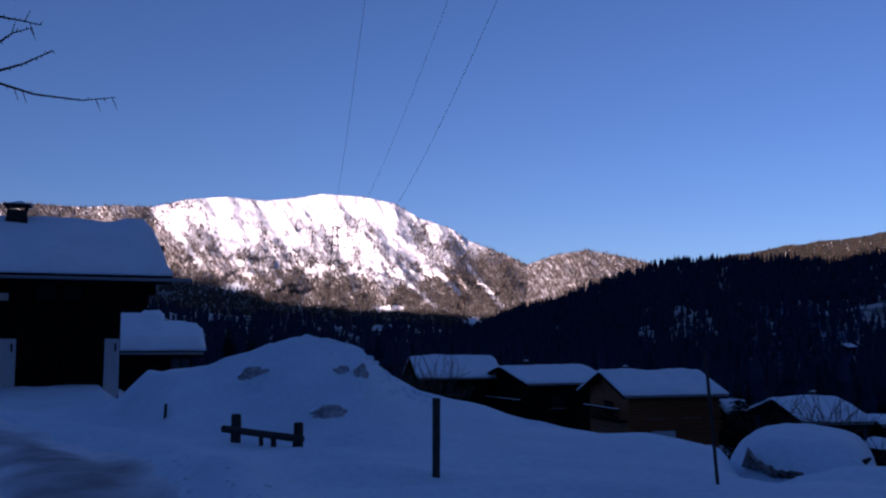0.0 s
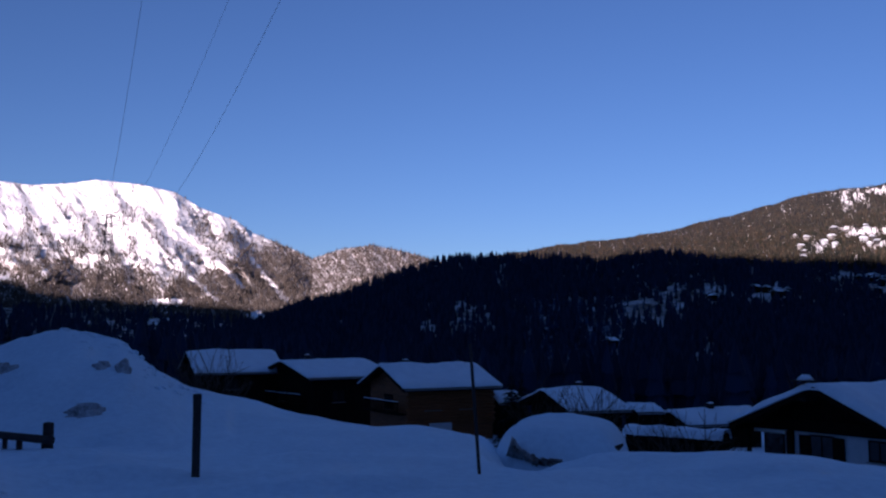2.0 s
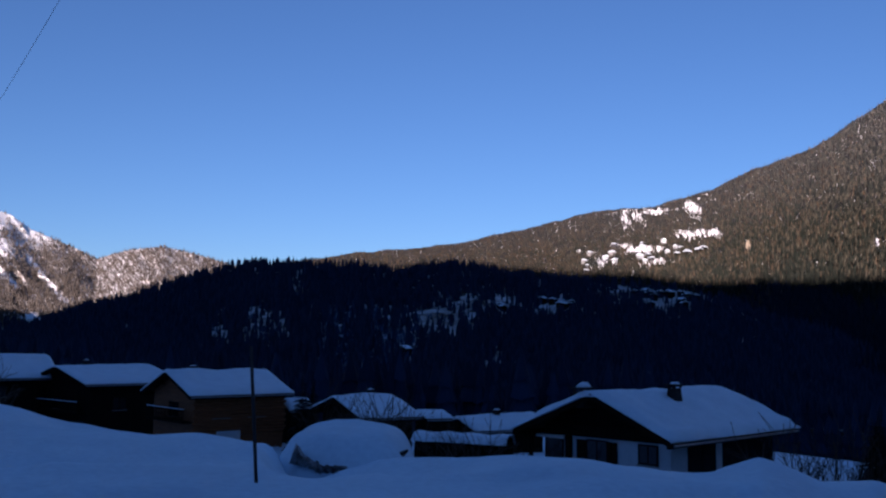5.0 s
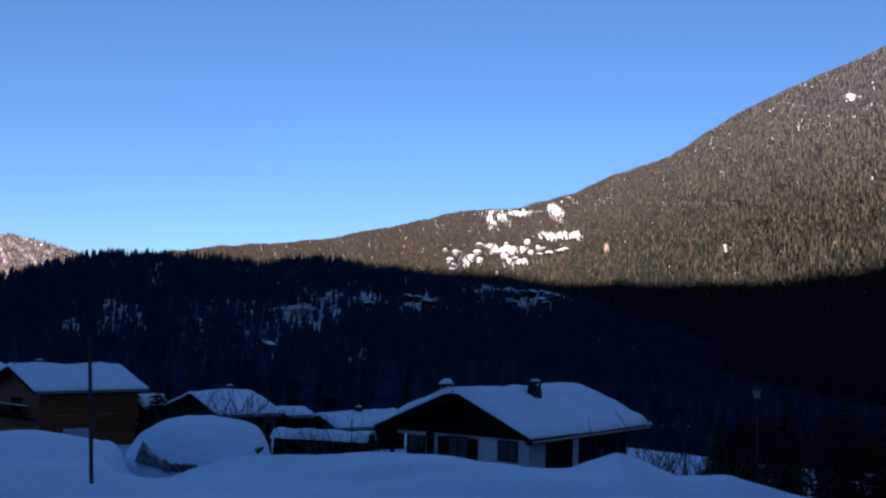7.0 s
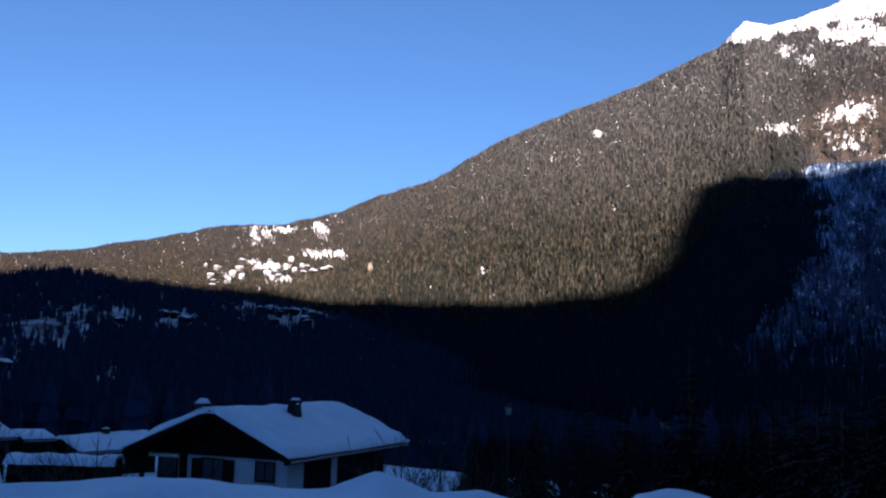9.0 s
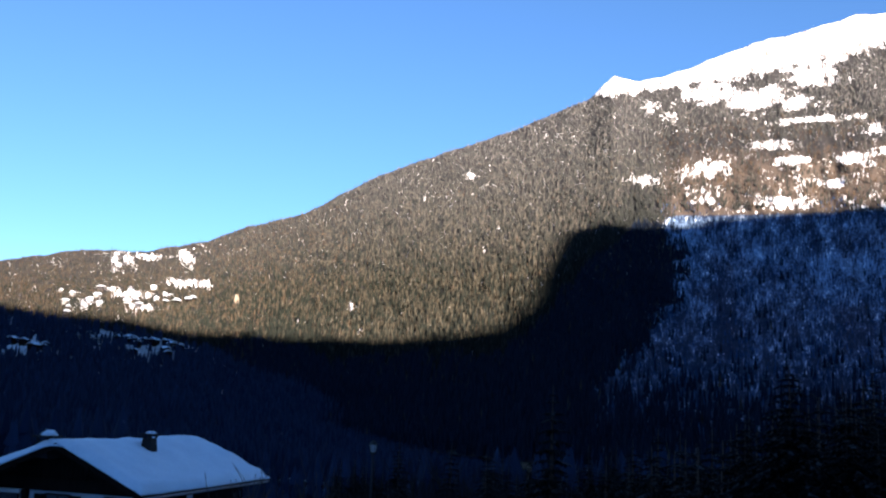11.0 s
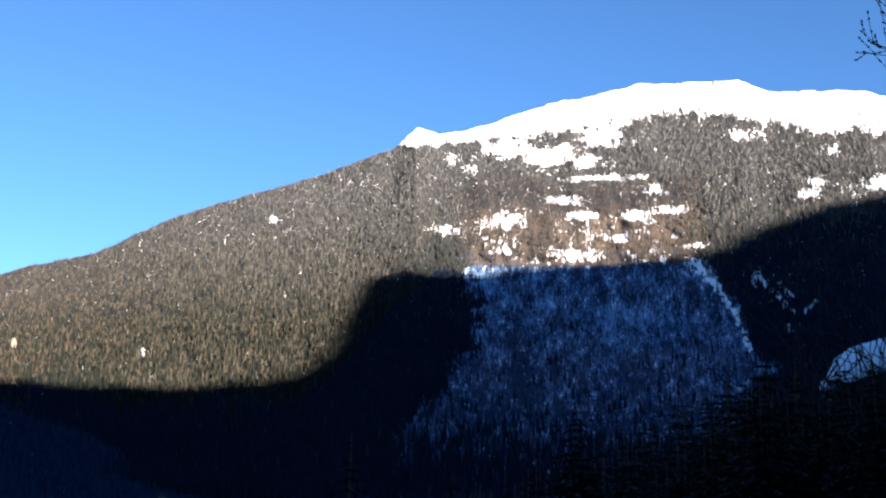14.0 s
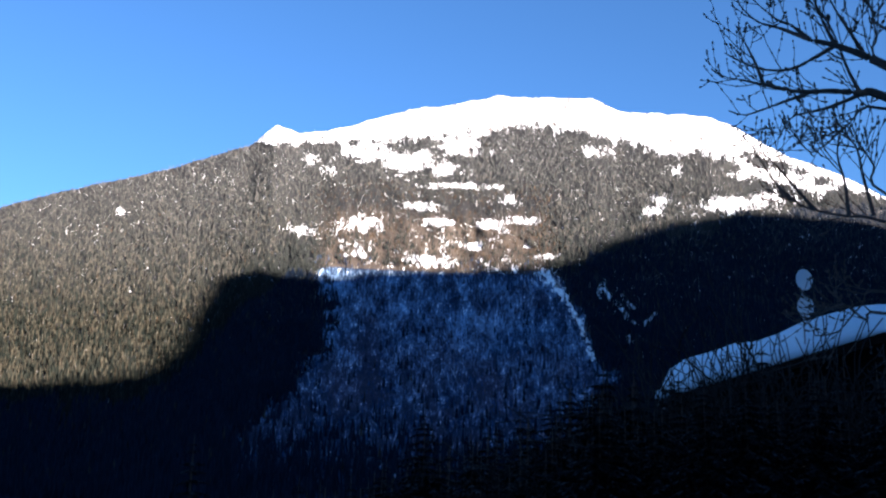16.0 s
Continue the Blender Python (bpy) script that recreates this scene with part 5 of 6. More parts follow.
lp = Vector((0.6, 0.7, 0)) + polar(52.05, 40.0)
street_lamp(Vector((lp.x, lp.y, ground_z(lp.x, lp.y))))


# ---- the parked car under its snow ----
def parked_car():
    c = Vector((0.6, 0.7, 0)) + polar(19.5, 16.6)
    z0 = ground_z(c.x, c.y) - 0.08
    car = empty("parked_car", Matrix.Translation((c.x, c.y, z0)) @ Matrix.Rotation(radians(-19.8 - 4), 4, "Z"), "small dark car buried under a rounded quilt of snow", "car")
    # x across, y along; the front faces -y
    stations = [(-1.85, 0.55, 0.62, 0.35), (-1.75, 0.74, 0.78, 0.28), (-1.2, 0.82, 0.90, 0.25), (-0.75, 0.84, 0.98, 0.25), (-0.2, 0.84, 1.38, 0.25), (0.6, 0.84, 1.45, 0.25), (1.3, 0.83, 1.40, 0.25), (1.75, 0.78, 1.0, 0.28), (1.85, 0.70, 0.8, 0.35)]
    bm = bmesh.new()
    rings = []
    for y, w, h, low in stations:
        belt = min(0.92, h - 0.04)
        top = w * (0.76 if h > 1.1 else 0.92)
        prof = [(-w * 0.92, low), (-w, low + 0.2), (-w, belt * 0.8), (-w * 0.97, belt), (-top, h - 0.05), (-top * 0.8, h), (top * 0.8, h), (top, h - 0.05), (w * 0.97, belt), (w, belt * 0.8), (w, low + 0.2), (w * 0.92, low)]
        rings.append([bm.verts.new((x, y, z)) for x, z in prof])
    for r0, r1 in zip(rings, rings[1:]):
        for k in range(12):
            bm.faces.new((r0[k], r0[(k + 1) % 12], r1[(k + 1) % 12], r1[k]))
    bm.faces.new(rings[0][::-1])
    bm.faces.new(rings[-1])
    part("body", bm, M_PAINT, car, smooth=True)
    for sx in (-1, 1):
        for y in (-1.15, 1.15):
            wheel = empty("wheel", Matrix.Translation((sx * 0.74, y, 0.30)) @ Matrix.Rotation(radians(90), 4, "Y"), "", "")
            wheel.parent = car
            part("tyre", tube(bmesh.new(), [(0, 0, -0.1), (0, 0, -0.07), (0, 0, 0.07), (0, 0, 0.1)], [0.26, 0.30, 0.30, 0.26], 20), M_RUBBER, wheel)
            part("rim", tube(bmesh.new(), [(0, 0, 0.10 * sx), (0, 0, 0.115 * sx)], [0.19, 0.17], 16), M_METAL, wheel)
        mir = part("wing_mirror", tube(bmesh.new(), [(sx * 0.86, -0.52, 0.95), (sx * 0.97, -0.54, 0.98), (sx * 1.08, -0.55, 0.985), (sx * 1.12, -0.55, 0.98)], [0.03, 0.07, 0.075, 0.05], 10), M_PAINT, car, smooth=True)
        part("mirror_glass", tube(bmesh.new(), [(sx * 1.03, -0.49, 0.985), (sx * 1.03, -0.475, 0.985)], [0.055, 0.05], 10), M_GLASS, mir)
        part("side_window", boxed(min(sx * 0.80, sx * 0.835), max(sx * 0.80, sx * 0.835), -0.25, 1.2, 0.95, 1.28), M_GLASS, car)
        part("headlight", tube(bmesh.new(), [(sx * 0.55, -1.80, 0.62), (sx * 0.56, -1.86, 0.62)], [0.13, 0.10], 12), M_LAMPGLASS, car)
    part("bumper", boxed(-0.78, 0.78, -1.95, -1.80, 0.30, 0.52), M_RUBBER, car, bevel=0.04)
    # snow quilt: one smooth dome over the roof, bonnet and flanks
    f = fractal(131, 4)
    n, m = 56, 48
    u, v = np.meshgrid(np.linspace(-1, 1, n), np.linspace(-1, 1, m))
    x, y = u * 1.24, v * 2.15
    side = np.clip(1 - np.abs(u) ** 5.0, 0, 1) ** 0.55
    ends = np.clip(1 - np.abs(v) ** 7, 0, 1) ** 0.5
    top = 0.50 + (1.24 + 0.05 * f(x * 1.3, y * 0.9)) * side * ends
    # the front left corner has broken away and shows the bumper
    bite = np.exp(-((x + 0.95) / 0.34) ** 2 - ((y + 1.9) / 0.8) ** 2)
    top = top - 0.30 * bite
    vt = np.stack([x, y, top], -1).reshape(-1, 3)
    vb = np.stack([x * 0.97, y * 0.97, np.full_like(x, 0.34)], -1).reshape(-1, 3)
    i, j = np.meshgrid(np.arange(n - 1), np.arange(m - 1))
    q = np.stack([j * n + i, j * n + i + 1, (j + 1) * n + i + 1, (j + 1) * n + i], -1).reshape(-1, 4)
    ring = [k for k in range(n)] + [r * n + n - 1 for r in range(1, m)] + [(m - 1) * n + k for k in range(n - 2, -1, -1)] + [r * n for r in range(m - 2, 0, -1)]
    rim = np.array([(a, a + n * m, b + n * m, b) for a, b in zip(ring, ring[1:] + ring[:1])])
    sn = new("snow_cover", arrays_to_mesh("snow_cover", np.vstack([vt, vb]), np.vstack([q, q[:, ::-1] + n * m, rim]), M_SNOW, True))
    sn.parent = car
    tagged(sn, "deep rounded snow over roof and bonnet")
    # gritty torn face where the quilt has broken away above the buried bumper
    back = car.matrix_basis.inverted()
    rim = [(16.3, -5.9), (16.5, -6.15), (16.75, -6.5), (17.35, -6.85), (18.0, -7.1), (18.7, -7.1), (19.4, -7.25)]
    low = [(15.9, -7.15), (16.2, -7.25), (16.6, -7.4), (17.2, -7.6), (17.9, -7.9), (18.6, -7.95), (19.4, -7.75)]
    bm = bmesh.new()
    grid = []
    for k in range(37):
        t = k / 6
        i = min(5, int(t))
        row = []
        for m_ in range(9):
            q = m_ / 8
            a = [rim[i][c] + (rim[i + 1][c] - rim[i][c]) * (t - i) for c in (0, 1)]
            e = [low[i][c] + (low[i + 1][c] - low[i][c]) * (t - i) for c in (0, 1)]
            az, el = a[0] + (e[0] - a[0]) * q, a[1] + (e[1] - a[1]) * q
            w = Vector((az * 2.1, el * 3.3, 0.0))
            d = 14.62 - 0.12 * math.sin(math.pi * q) - 0.2 * noise.fractal(w * 1.5, 0.8, 2.0, 5) + 0.35 * (abs(q - 0.5) * 2) ** 4
            row.append(bm.verts.new(back @ (Vector((0.6, 0.7, 1.5)) + polar(az, d, d * math.tan(radians(el + 0.10 * noise.noise(w * 2)))))))
        grid.append(row)
    for r0, r1 in zip(grid, grid[1:]):
        for k in range(8):
            bm.faces.new((r0[k], r0[k + 1], r1[k + 1], r1[k]))
    part("torn_snow_face", bm, M_DIRTY_SNOW, car, "gritty torn grey snow", smooth=True)
    # showing tip of a wing mirror, placed along the camera's line of sight
    tip = back @ (Vector((0.6, 0.7, 1.5)) + polar(22.75, 14.9, 14.9 * math.tan(radians(-6.6))))
    part("mirror_tip", tube(bmesh.new(), [tip + Vector((-0.07, 0.06, -0.1)), tip + Vector((0, 0, 0.0)), tip + Vector((0.1, 0.05, 0.06))], [0.045, 0.05, 0.02], 7), M_RUBBER, car, "dark mirror tip poking out of the snow")


parked_car()


# ---- pylon and power lines ----
def pylon():
    base_d = 460.0
    b = polar(-6.6, base_d)
    top = EYE + base_d * math.tan(radians(6.95))
    foot = EYE + base_d * math.tan(radians(0.6))
    ob = empty("pylon", Matrix.Translation((b.x, b.y, foot)) @ Matrix.Rotation(radians(20), 4, "Z"), "dark steel lattice power pylon", "pylon")
    h = top - foot
    half = lambda s: 4.6 * (1 - s) ** 1.4 + 1.05
    lv = [0, 0.16, 0.30, 0.42, 0.53, 0.62, 0.70, 0.78, 0.86, 0.93, 1.0]
    for sx in (-1, 1):
        for sy in (-1, 1):
            part("leg", tube(bmesh.new(), [(sx * half(s), sy * half(s), h * s) for s in lv], [0.21] * len(lv), 4), M_METAL_DARK, ob)
    for s0, s1 in zip(lv, lv[1:]):
        a0, a1 = half(s0), half(s1)
        for k in range(4):
            c = [(-1, -1), (1, -1), (1, 1), (-1, 1)]
            (xa, ya), (xb, yb) = c[k], c[(k + 1) % 4]
            part("brace", tube(bmesh.new(), [(xa * a0, ya * a0, h * s0), (xb * a1, yb * a1, h * s1)], [0.085, 0.085], 4), M_METAL_DARK, ob)
            part("brace", tube(bmesh.new(), [(xb * a0, yb * a0, h * s0), (xa * a1, ya * a1, h * s1)], [0.085, 0.085], 4), M_METAL_DARK, ob)
    tips = []
    for s, w in ((0.80, 5.5), (0.90, 4.6), (0.985, 3.4)):
        for sx in (-1, 1):
            part("crossarm", tube(bmesh.new(), [(0, 0, h * s + 0.8), (sx * w, 0, h * s)], [0.35, 0.16], 4), M_METAL_DARK, ob)
            part("crossarm", tube(bmesh.new(), [(0, 0, h * s - 0.6), (sx * w, 0, h * s)], [0.3, 0.16], 4), M_METAL_DARK, ob)
            part("insulator", tube(bmesh.new(), [(sx * w, 0, h * s), (sx * w, 0, h * s - 1.6)], [0.14, 0.14], 6), M_METAL_DARK, ob)
            tips.append(Matrix(ob.matrix_basis) @ Vector((sx * w, 0, h * s - 1.6)))
    return tips


M_METAL_DARK = grainy("dark_galvanised_steel", (0.03, 0.03, 0.033), (0.07, 0.07, 0.075), 3, 0.6, 0.05, metal=0.6)
tips = pylon()


def power_line(tip, near, s_mid, el_mid, r):
    """A sagging conductor from the pylon to over the viewer's head and on; straight in plan."""
    n = polar(near[0], near[2], EYE + near[2] * math.tan(radians(near[1])))
    q = n.lerp(tip, s_mid)
    zm = EYE + math.hypot(q.x, q.y) * math.tan(radians(el_mid))
    rise = tip.z - n.z
    c = (rise * s_mid - (zm - n.z)) / (s_mid - s_mid ** 2)
    pts = []
    for k in range(70):
        s = 1 - 1.25 * k / 69
        p = n.lerp(tip, s)
        p.z = n.z + (rise - c) * s + c * s * s
        pts.append(p - tip)
    ob = empty("power_line", Matrix.Translation(tip), "thin dark overhead power line", "power line", "power lines")
    part("conductor", tube(bmesh.new(), pts, [0.78 * r * (0.5 + 0.9 * (1 - k / 69)) for k in range(70)], 5), M_CABLE, ob)


power_line(tips[4], (-4.9, 20.4, 105), 0.36, 9.2, 0.045)
power_line(tips[2], (0.3, 20.4, 105), 0.28, 9.2, 0.036)
power_line(tips[5], (3.4, 20.4, 105), 0.28, 8.6, 0.052)


# ---- trees ----
def spruce_meshes(seed, h=10.0, whorls=30, spread=0.24):
    """Trunk and drooping, ragged, snow-laden boughs."""
    rnd = random.Random(seed)
    tb = tube(bmesh.new(), [(0, 0, -0.6), (0, 0, h * 0.4), (0, 0, h * 0.99)], [0.16 * h / 10, 0.11 * h / 10, 0.012], 7)
    tm = bpy.data.meshes.new("trunk")
    tb.to_mesh(tm)
    tb.free()
    tm.materials.append(M_BARK)
    v, f = [], []

    def tri(a, b, c):
        k = len(v)
        v.extend((a, b, c))
        f.append((k, k + 1, k + 2))

    for w in range(whorls):
        s = (w + rnd.random() * 0.6) / whorls
        z = h * (0.05 + 0.93 * s)
        reach = h * spread * (1 - s) ** 0.85 + 0.12
        n = 7 if s < 0.7 else 5
        a0 = rnd.random() * 6.28
        for k in range(n):
            a = a0 + 6.283 * k / n + rnd.uniform(-0.25, 0.25)
            d, side = Vector((math.cos(a), math.sin(a), 0)), Vector((-math.sin(a), math.cos(a), 0))
            L = reach * rnd.uniform(0.7, 1.15)
            droop = rnd.uniform(0.25, 0.5)
            m = 5
            for q in range(m):
                t0, t1 = q / m, (q + 1) / m
                c0 = Vector((0, 0, z)) + d * L * t0 + Vector((0, 0, -droop * L * t0 ** 1.6 + 0.12 * L * t0))
                c1 = Vector((0, 0, z)) + d * L * t1 + Vector((0, 0, -droop * L * t1 ** 1.6 + 0.12 * L * t1))
                wd = 0.30 * L * (1 - t0) ** 0.6 * rnd.uniform(0.7, 1.2) + 0.03
                for sg in (-1, 1):
                    tip = c0.lerp(c1, 0.9) + side * sg * wd + Vector((0, 0, -wd * rnd.uniform(0.15, 0.6))) + d * wd * 0.35
                    tri(c0, c1, tip)
                    hang = c0.lerp(c1, 0.5) + side * sg * wd * 0.35 + Vector((0, 0, -wd * rnd.uniform(0.5, 1.0)))
                    tri(c0, c1, hang)
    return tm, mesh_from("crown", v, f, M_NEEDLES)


SPRUCES = [spruce_meshes(s, spread=w) for s, w in ((1, 0.22), (2, 0.26), (3, 0.24), (4, 0.40), (5, 0.46), (6, 0.36))]


def spruce(x, y, h, k, turn, label="tall dark spruce flecked with snow", top=None):
    z = ground_z(x, y)
    if top is not None:
        h = max(3.0, top - z)
    ob = empty("spruce", Matrix.Translation((x, y, z)) @ Matrix.Rotation(turn, 4, "Z") @ Matrix.Scale(h / 10.0, 4), label, "spruce tree", "spruces on the slope")
    for nm, me in zip(("trunk", "crown"), SPRUCES[k % 6]):
        o = new(nm, me)
        o.parent = ob
    return ob


# single spruce in front of the valley, then the dark stand that climbs the slope
SKIRT = curve_of([(60, -4), (66, -1.6), (69.7, -0.7), (74.3, 0.7), (79.3, 2.4), (83, 4.4), (86, 6.4), (89.4, 6.6), (93, 6.4), (97, 6.6), (102.4, 7.4), (112, 9)])
p = polar(62.8, 42) + Vector((0.7, 0.9, 0))
spruce(p.x, p.y, 10, 0, 0.4, "lone dark spruce standing below the lane", top=1.45 + 42 * math.tan(radians(1.9)))
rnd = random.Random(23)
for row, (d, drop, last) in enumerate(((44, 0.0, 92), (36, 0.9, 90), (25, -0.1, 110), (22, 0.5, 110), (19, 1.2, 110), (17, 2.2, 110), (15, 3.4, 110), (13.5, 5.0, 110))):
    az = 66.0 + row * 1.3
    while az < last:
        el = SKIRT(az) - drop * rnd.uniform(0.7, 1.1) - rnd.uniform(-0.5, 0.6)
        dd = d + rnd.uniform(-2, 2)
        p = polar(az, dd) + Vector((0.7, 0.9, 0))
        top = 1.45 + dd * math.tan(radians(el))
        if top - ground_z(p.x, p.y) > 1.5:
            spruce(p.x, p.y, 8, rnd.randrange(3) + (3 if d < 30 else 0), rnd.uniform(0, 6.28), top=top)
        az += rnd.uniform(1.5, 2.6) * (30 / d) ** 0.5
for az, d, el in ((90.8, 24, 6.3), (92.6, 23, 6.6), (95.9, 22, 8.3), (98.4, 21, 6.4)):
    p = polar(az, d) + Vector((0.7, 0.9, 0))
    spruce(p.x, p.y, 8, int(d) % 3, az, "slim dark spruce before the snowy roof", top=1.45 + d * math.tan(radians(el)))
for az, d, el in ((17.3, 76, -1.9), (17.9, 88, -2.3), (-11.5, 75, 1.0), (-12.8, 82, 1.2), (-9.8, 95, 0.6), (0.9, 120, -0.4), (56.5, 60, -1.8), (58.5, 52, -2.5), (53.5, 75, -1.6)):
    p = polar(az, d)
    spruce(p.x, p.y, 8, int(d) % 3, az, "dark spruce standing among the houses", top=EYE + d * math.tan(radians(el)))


def bare_tree_mesh(seed, start, direction, length, radius, depth, spread, bend, kids, up=0.15, buds=False, sides=5, least=0.004):
    """Leafless limbs that fork again and again."""
    rnd = random.Random(seed)
    bm = bmesh.new()

    def grow(p, d, ln, r, level):
        n = 4
        pts, rad, q = [p.copy()], [r], p.copy()
        for k in range(n):
            d = (d + Vector((rnd.uniform(-1, 1), rnd.uniform(-1, 1), rnd.uniform(-1, 1))) * bend + Vector((0, 0, up * 0.25))).normalized()
            q = q + d * ln / n
            pts.append(q.copy())
            rad.append(max(least, r * (1 - 0.4 * (k + 1) / n)))
        tube(bm, pts, rad, sides if level < 2 else 4 if level < depth else 3)
        if buds and level >= depth - 1:
            for k in (2, 3, 4):
                c = pts[k]
                tube(bm, [c - d * 0.010, c + d * 0.004, c + d * 0.022], [0.004, 0.010, 0.003], 4)
        if level >= depth:
            return
        for k in range(kids[level]):
            t = rnd.uniform(0.25, 1.0) if k else 1.0
            i = min(n - 1, int(t * n))
            b = pts[i].lerp(pts[i + 1], t * n - i if t < 1 else 1.0)
            ax = Vector((rnd.uniform(-1, 1), rnd.uniform(-1, 1), rnd.uniform(-1, 1))).cross(d).normalized()
            nd = (d + ax * spread * rnd.uniform(0.5, 1.2)).normalized()
            grow(b, nd, ln * rnd.uniform(0.55, 0.8), max(least, rad[i] * rnd.uniform(0.55, 0.75)), level + 1)

    grow(Vector(start), Vector(direction).normalized(), length, radius, 0)
    me = bpy.data.meshes.new("crown")
    bm.to_mesh(me)
    bm.free()
    me.materials.append(M_BARK)
    return me


def sky_point(az, el, d):
    return polar(az, d, EYE + d * math.tan(radians(el)))


BOUGHS = [
    [(103.6, 22.7), (102.5, 23.4), (100.9, 24.2), (99.5, 24.7), (97.9, 25.5), (96.6, 26.0), (95.7, 26.8), (95.4, 27.3)],
    [(100.9, 24.2), (99.5, 23.6), (98.2, 23.2), (96.6, 23.4), (95.3, 24.0), (94.5, 24.5)],
    [(99.5, 24.7), (98.5, 25.6), (97.7, 26.0), (96.8, 26.8), (96.2, 27.4)],
    [(103.5, 21.0), (102.2, 21.4), (100.8, 21.7), (99.6, 21.8), (98.1, 21.5), (96.6, 21.1), (95.5, 20.9), (94.6, 21.2)],
    [(99.6, 21.8), (98.3, 22.0), (96.7, 22.5), (95.4, 22.9), (94.6, 23.1), (93.8, 23.5)],
    [(96.7, 22.5), (96.3, 23.7), (95.8, 24.8), (95.2, 26.0)],
    [(102.5, 23.4), (101.7, 24.9), (101.0, 26.2), (100.6, 27.2)],
    [(100.9, 24.2), (100.3, 25.6), (99.9, 26.7), (99.5, 27.5)],
    [(103.6, 22.7), (103.2, 24.4), (103.0, 25.8), (102.8, 26.9)],
    [(102.1, 21.4), (101.5, 22.8), (100.8, 25.0), (100.2, 26.2)],
    [(103.8, 24.6), (103.2, 25.6), (102.5, 26.6), (102.0, 27.3)]]
LOW_BOUGHS = [
    [(102.2, 21.4), (100.5, 20.9), (99.2, 20.7), (98.2, 20.5), (97.5, 19.6)],
    [(103.4, 20.4), (101.3, 19.8), (100.0, 18.8), (99.1, 18.5), (98.3, 19.6)],
    [(103.0, 14.2), (101.0, 14.7), (99.2, 15.2), (98.0, 15.8), (96.7, 16.4)],
    [(99.2, 15.2), (98.0, 16.8), (97.0, 18.1), (96.1, 18.9)],
    [(101.0, 14.7), (100.9, 16.6), (100.6, 18.2), (100.9, 19.6)],
    [(102.3, 14.7), (101.9, 16.8), (101.6, 18.6), (100.6, 19.5)],
    [(103.1, 15.7), (102.5, 17.4), (101.8, 18.4), (100.3, 18.8)],
    [(98.0, 15.8), (97.1, 16.9), (96.5, 17.9), (95.9, 19.1)],
    [(102.6, 9.2), (101.5, 8.9), (100.4, 9.8), (99.2, 9.3), (98.2, 8.7)],
    [(102.7, 10.4), (101.3, 9.7), (100.0, 8.3), (98.8, 8.1)]]


def budded_twig(bm, rnd, p, d, up, ln, r, level):
    """A curved shoot with alternate side shoots and a bud at every joint and tip."""
    n = 5
    pts, rad, dirs = [p.copy()], [r], [d.copy()]
    q = p.copy()
    for k in range(n):
        d = (d + up * 0.10 + Vector((rnd.uniform(-1, 1), rnd.uniform(-1, 1), rnd.uniform(-1, 1))) * 0.13).normalized()
        q = q + d * ln / n
        pts.append(q.copy())
        rad.append(max(0.0032, r * (1 - 0.6 * (k + 1) / n)))
        dirs.append(d.copy())
    tube(bm, pts, rad, 4)
    for c, e in ((pts[-1], dirs[-1]), (pts[2], dirs[2]), (pts[4], dirs[4])):
        tube(bm, [c - e * 0.010, c + e * 0.002, c + e * 0.012, c + e * 0.022], [0.004, 0.0095, 0.008, 0.002], 5)
    if level:
        for k in rnd.sample(range(1, n), 2 if level < 2 else 3):
            ax = Vector((rnd.uniform(-1, 1), rnd.uniform(-1, 1), rnd.uniform(-1, 1))).cross(dirs[k]).normalized()
            nd = (dirs[k] + ax * rnd.uniform(0.6, 1.1)).normalized()
            budded_twig(bm, rnd, pts[k], nd, up, ln * rnd.uniform(0.35, 0.6), max(0.0032, rad[k] * 0.62), level - 1)


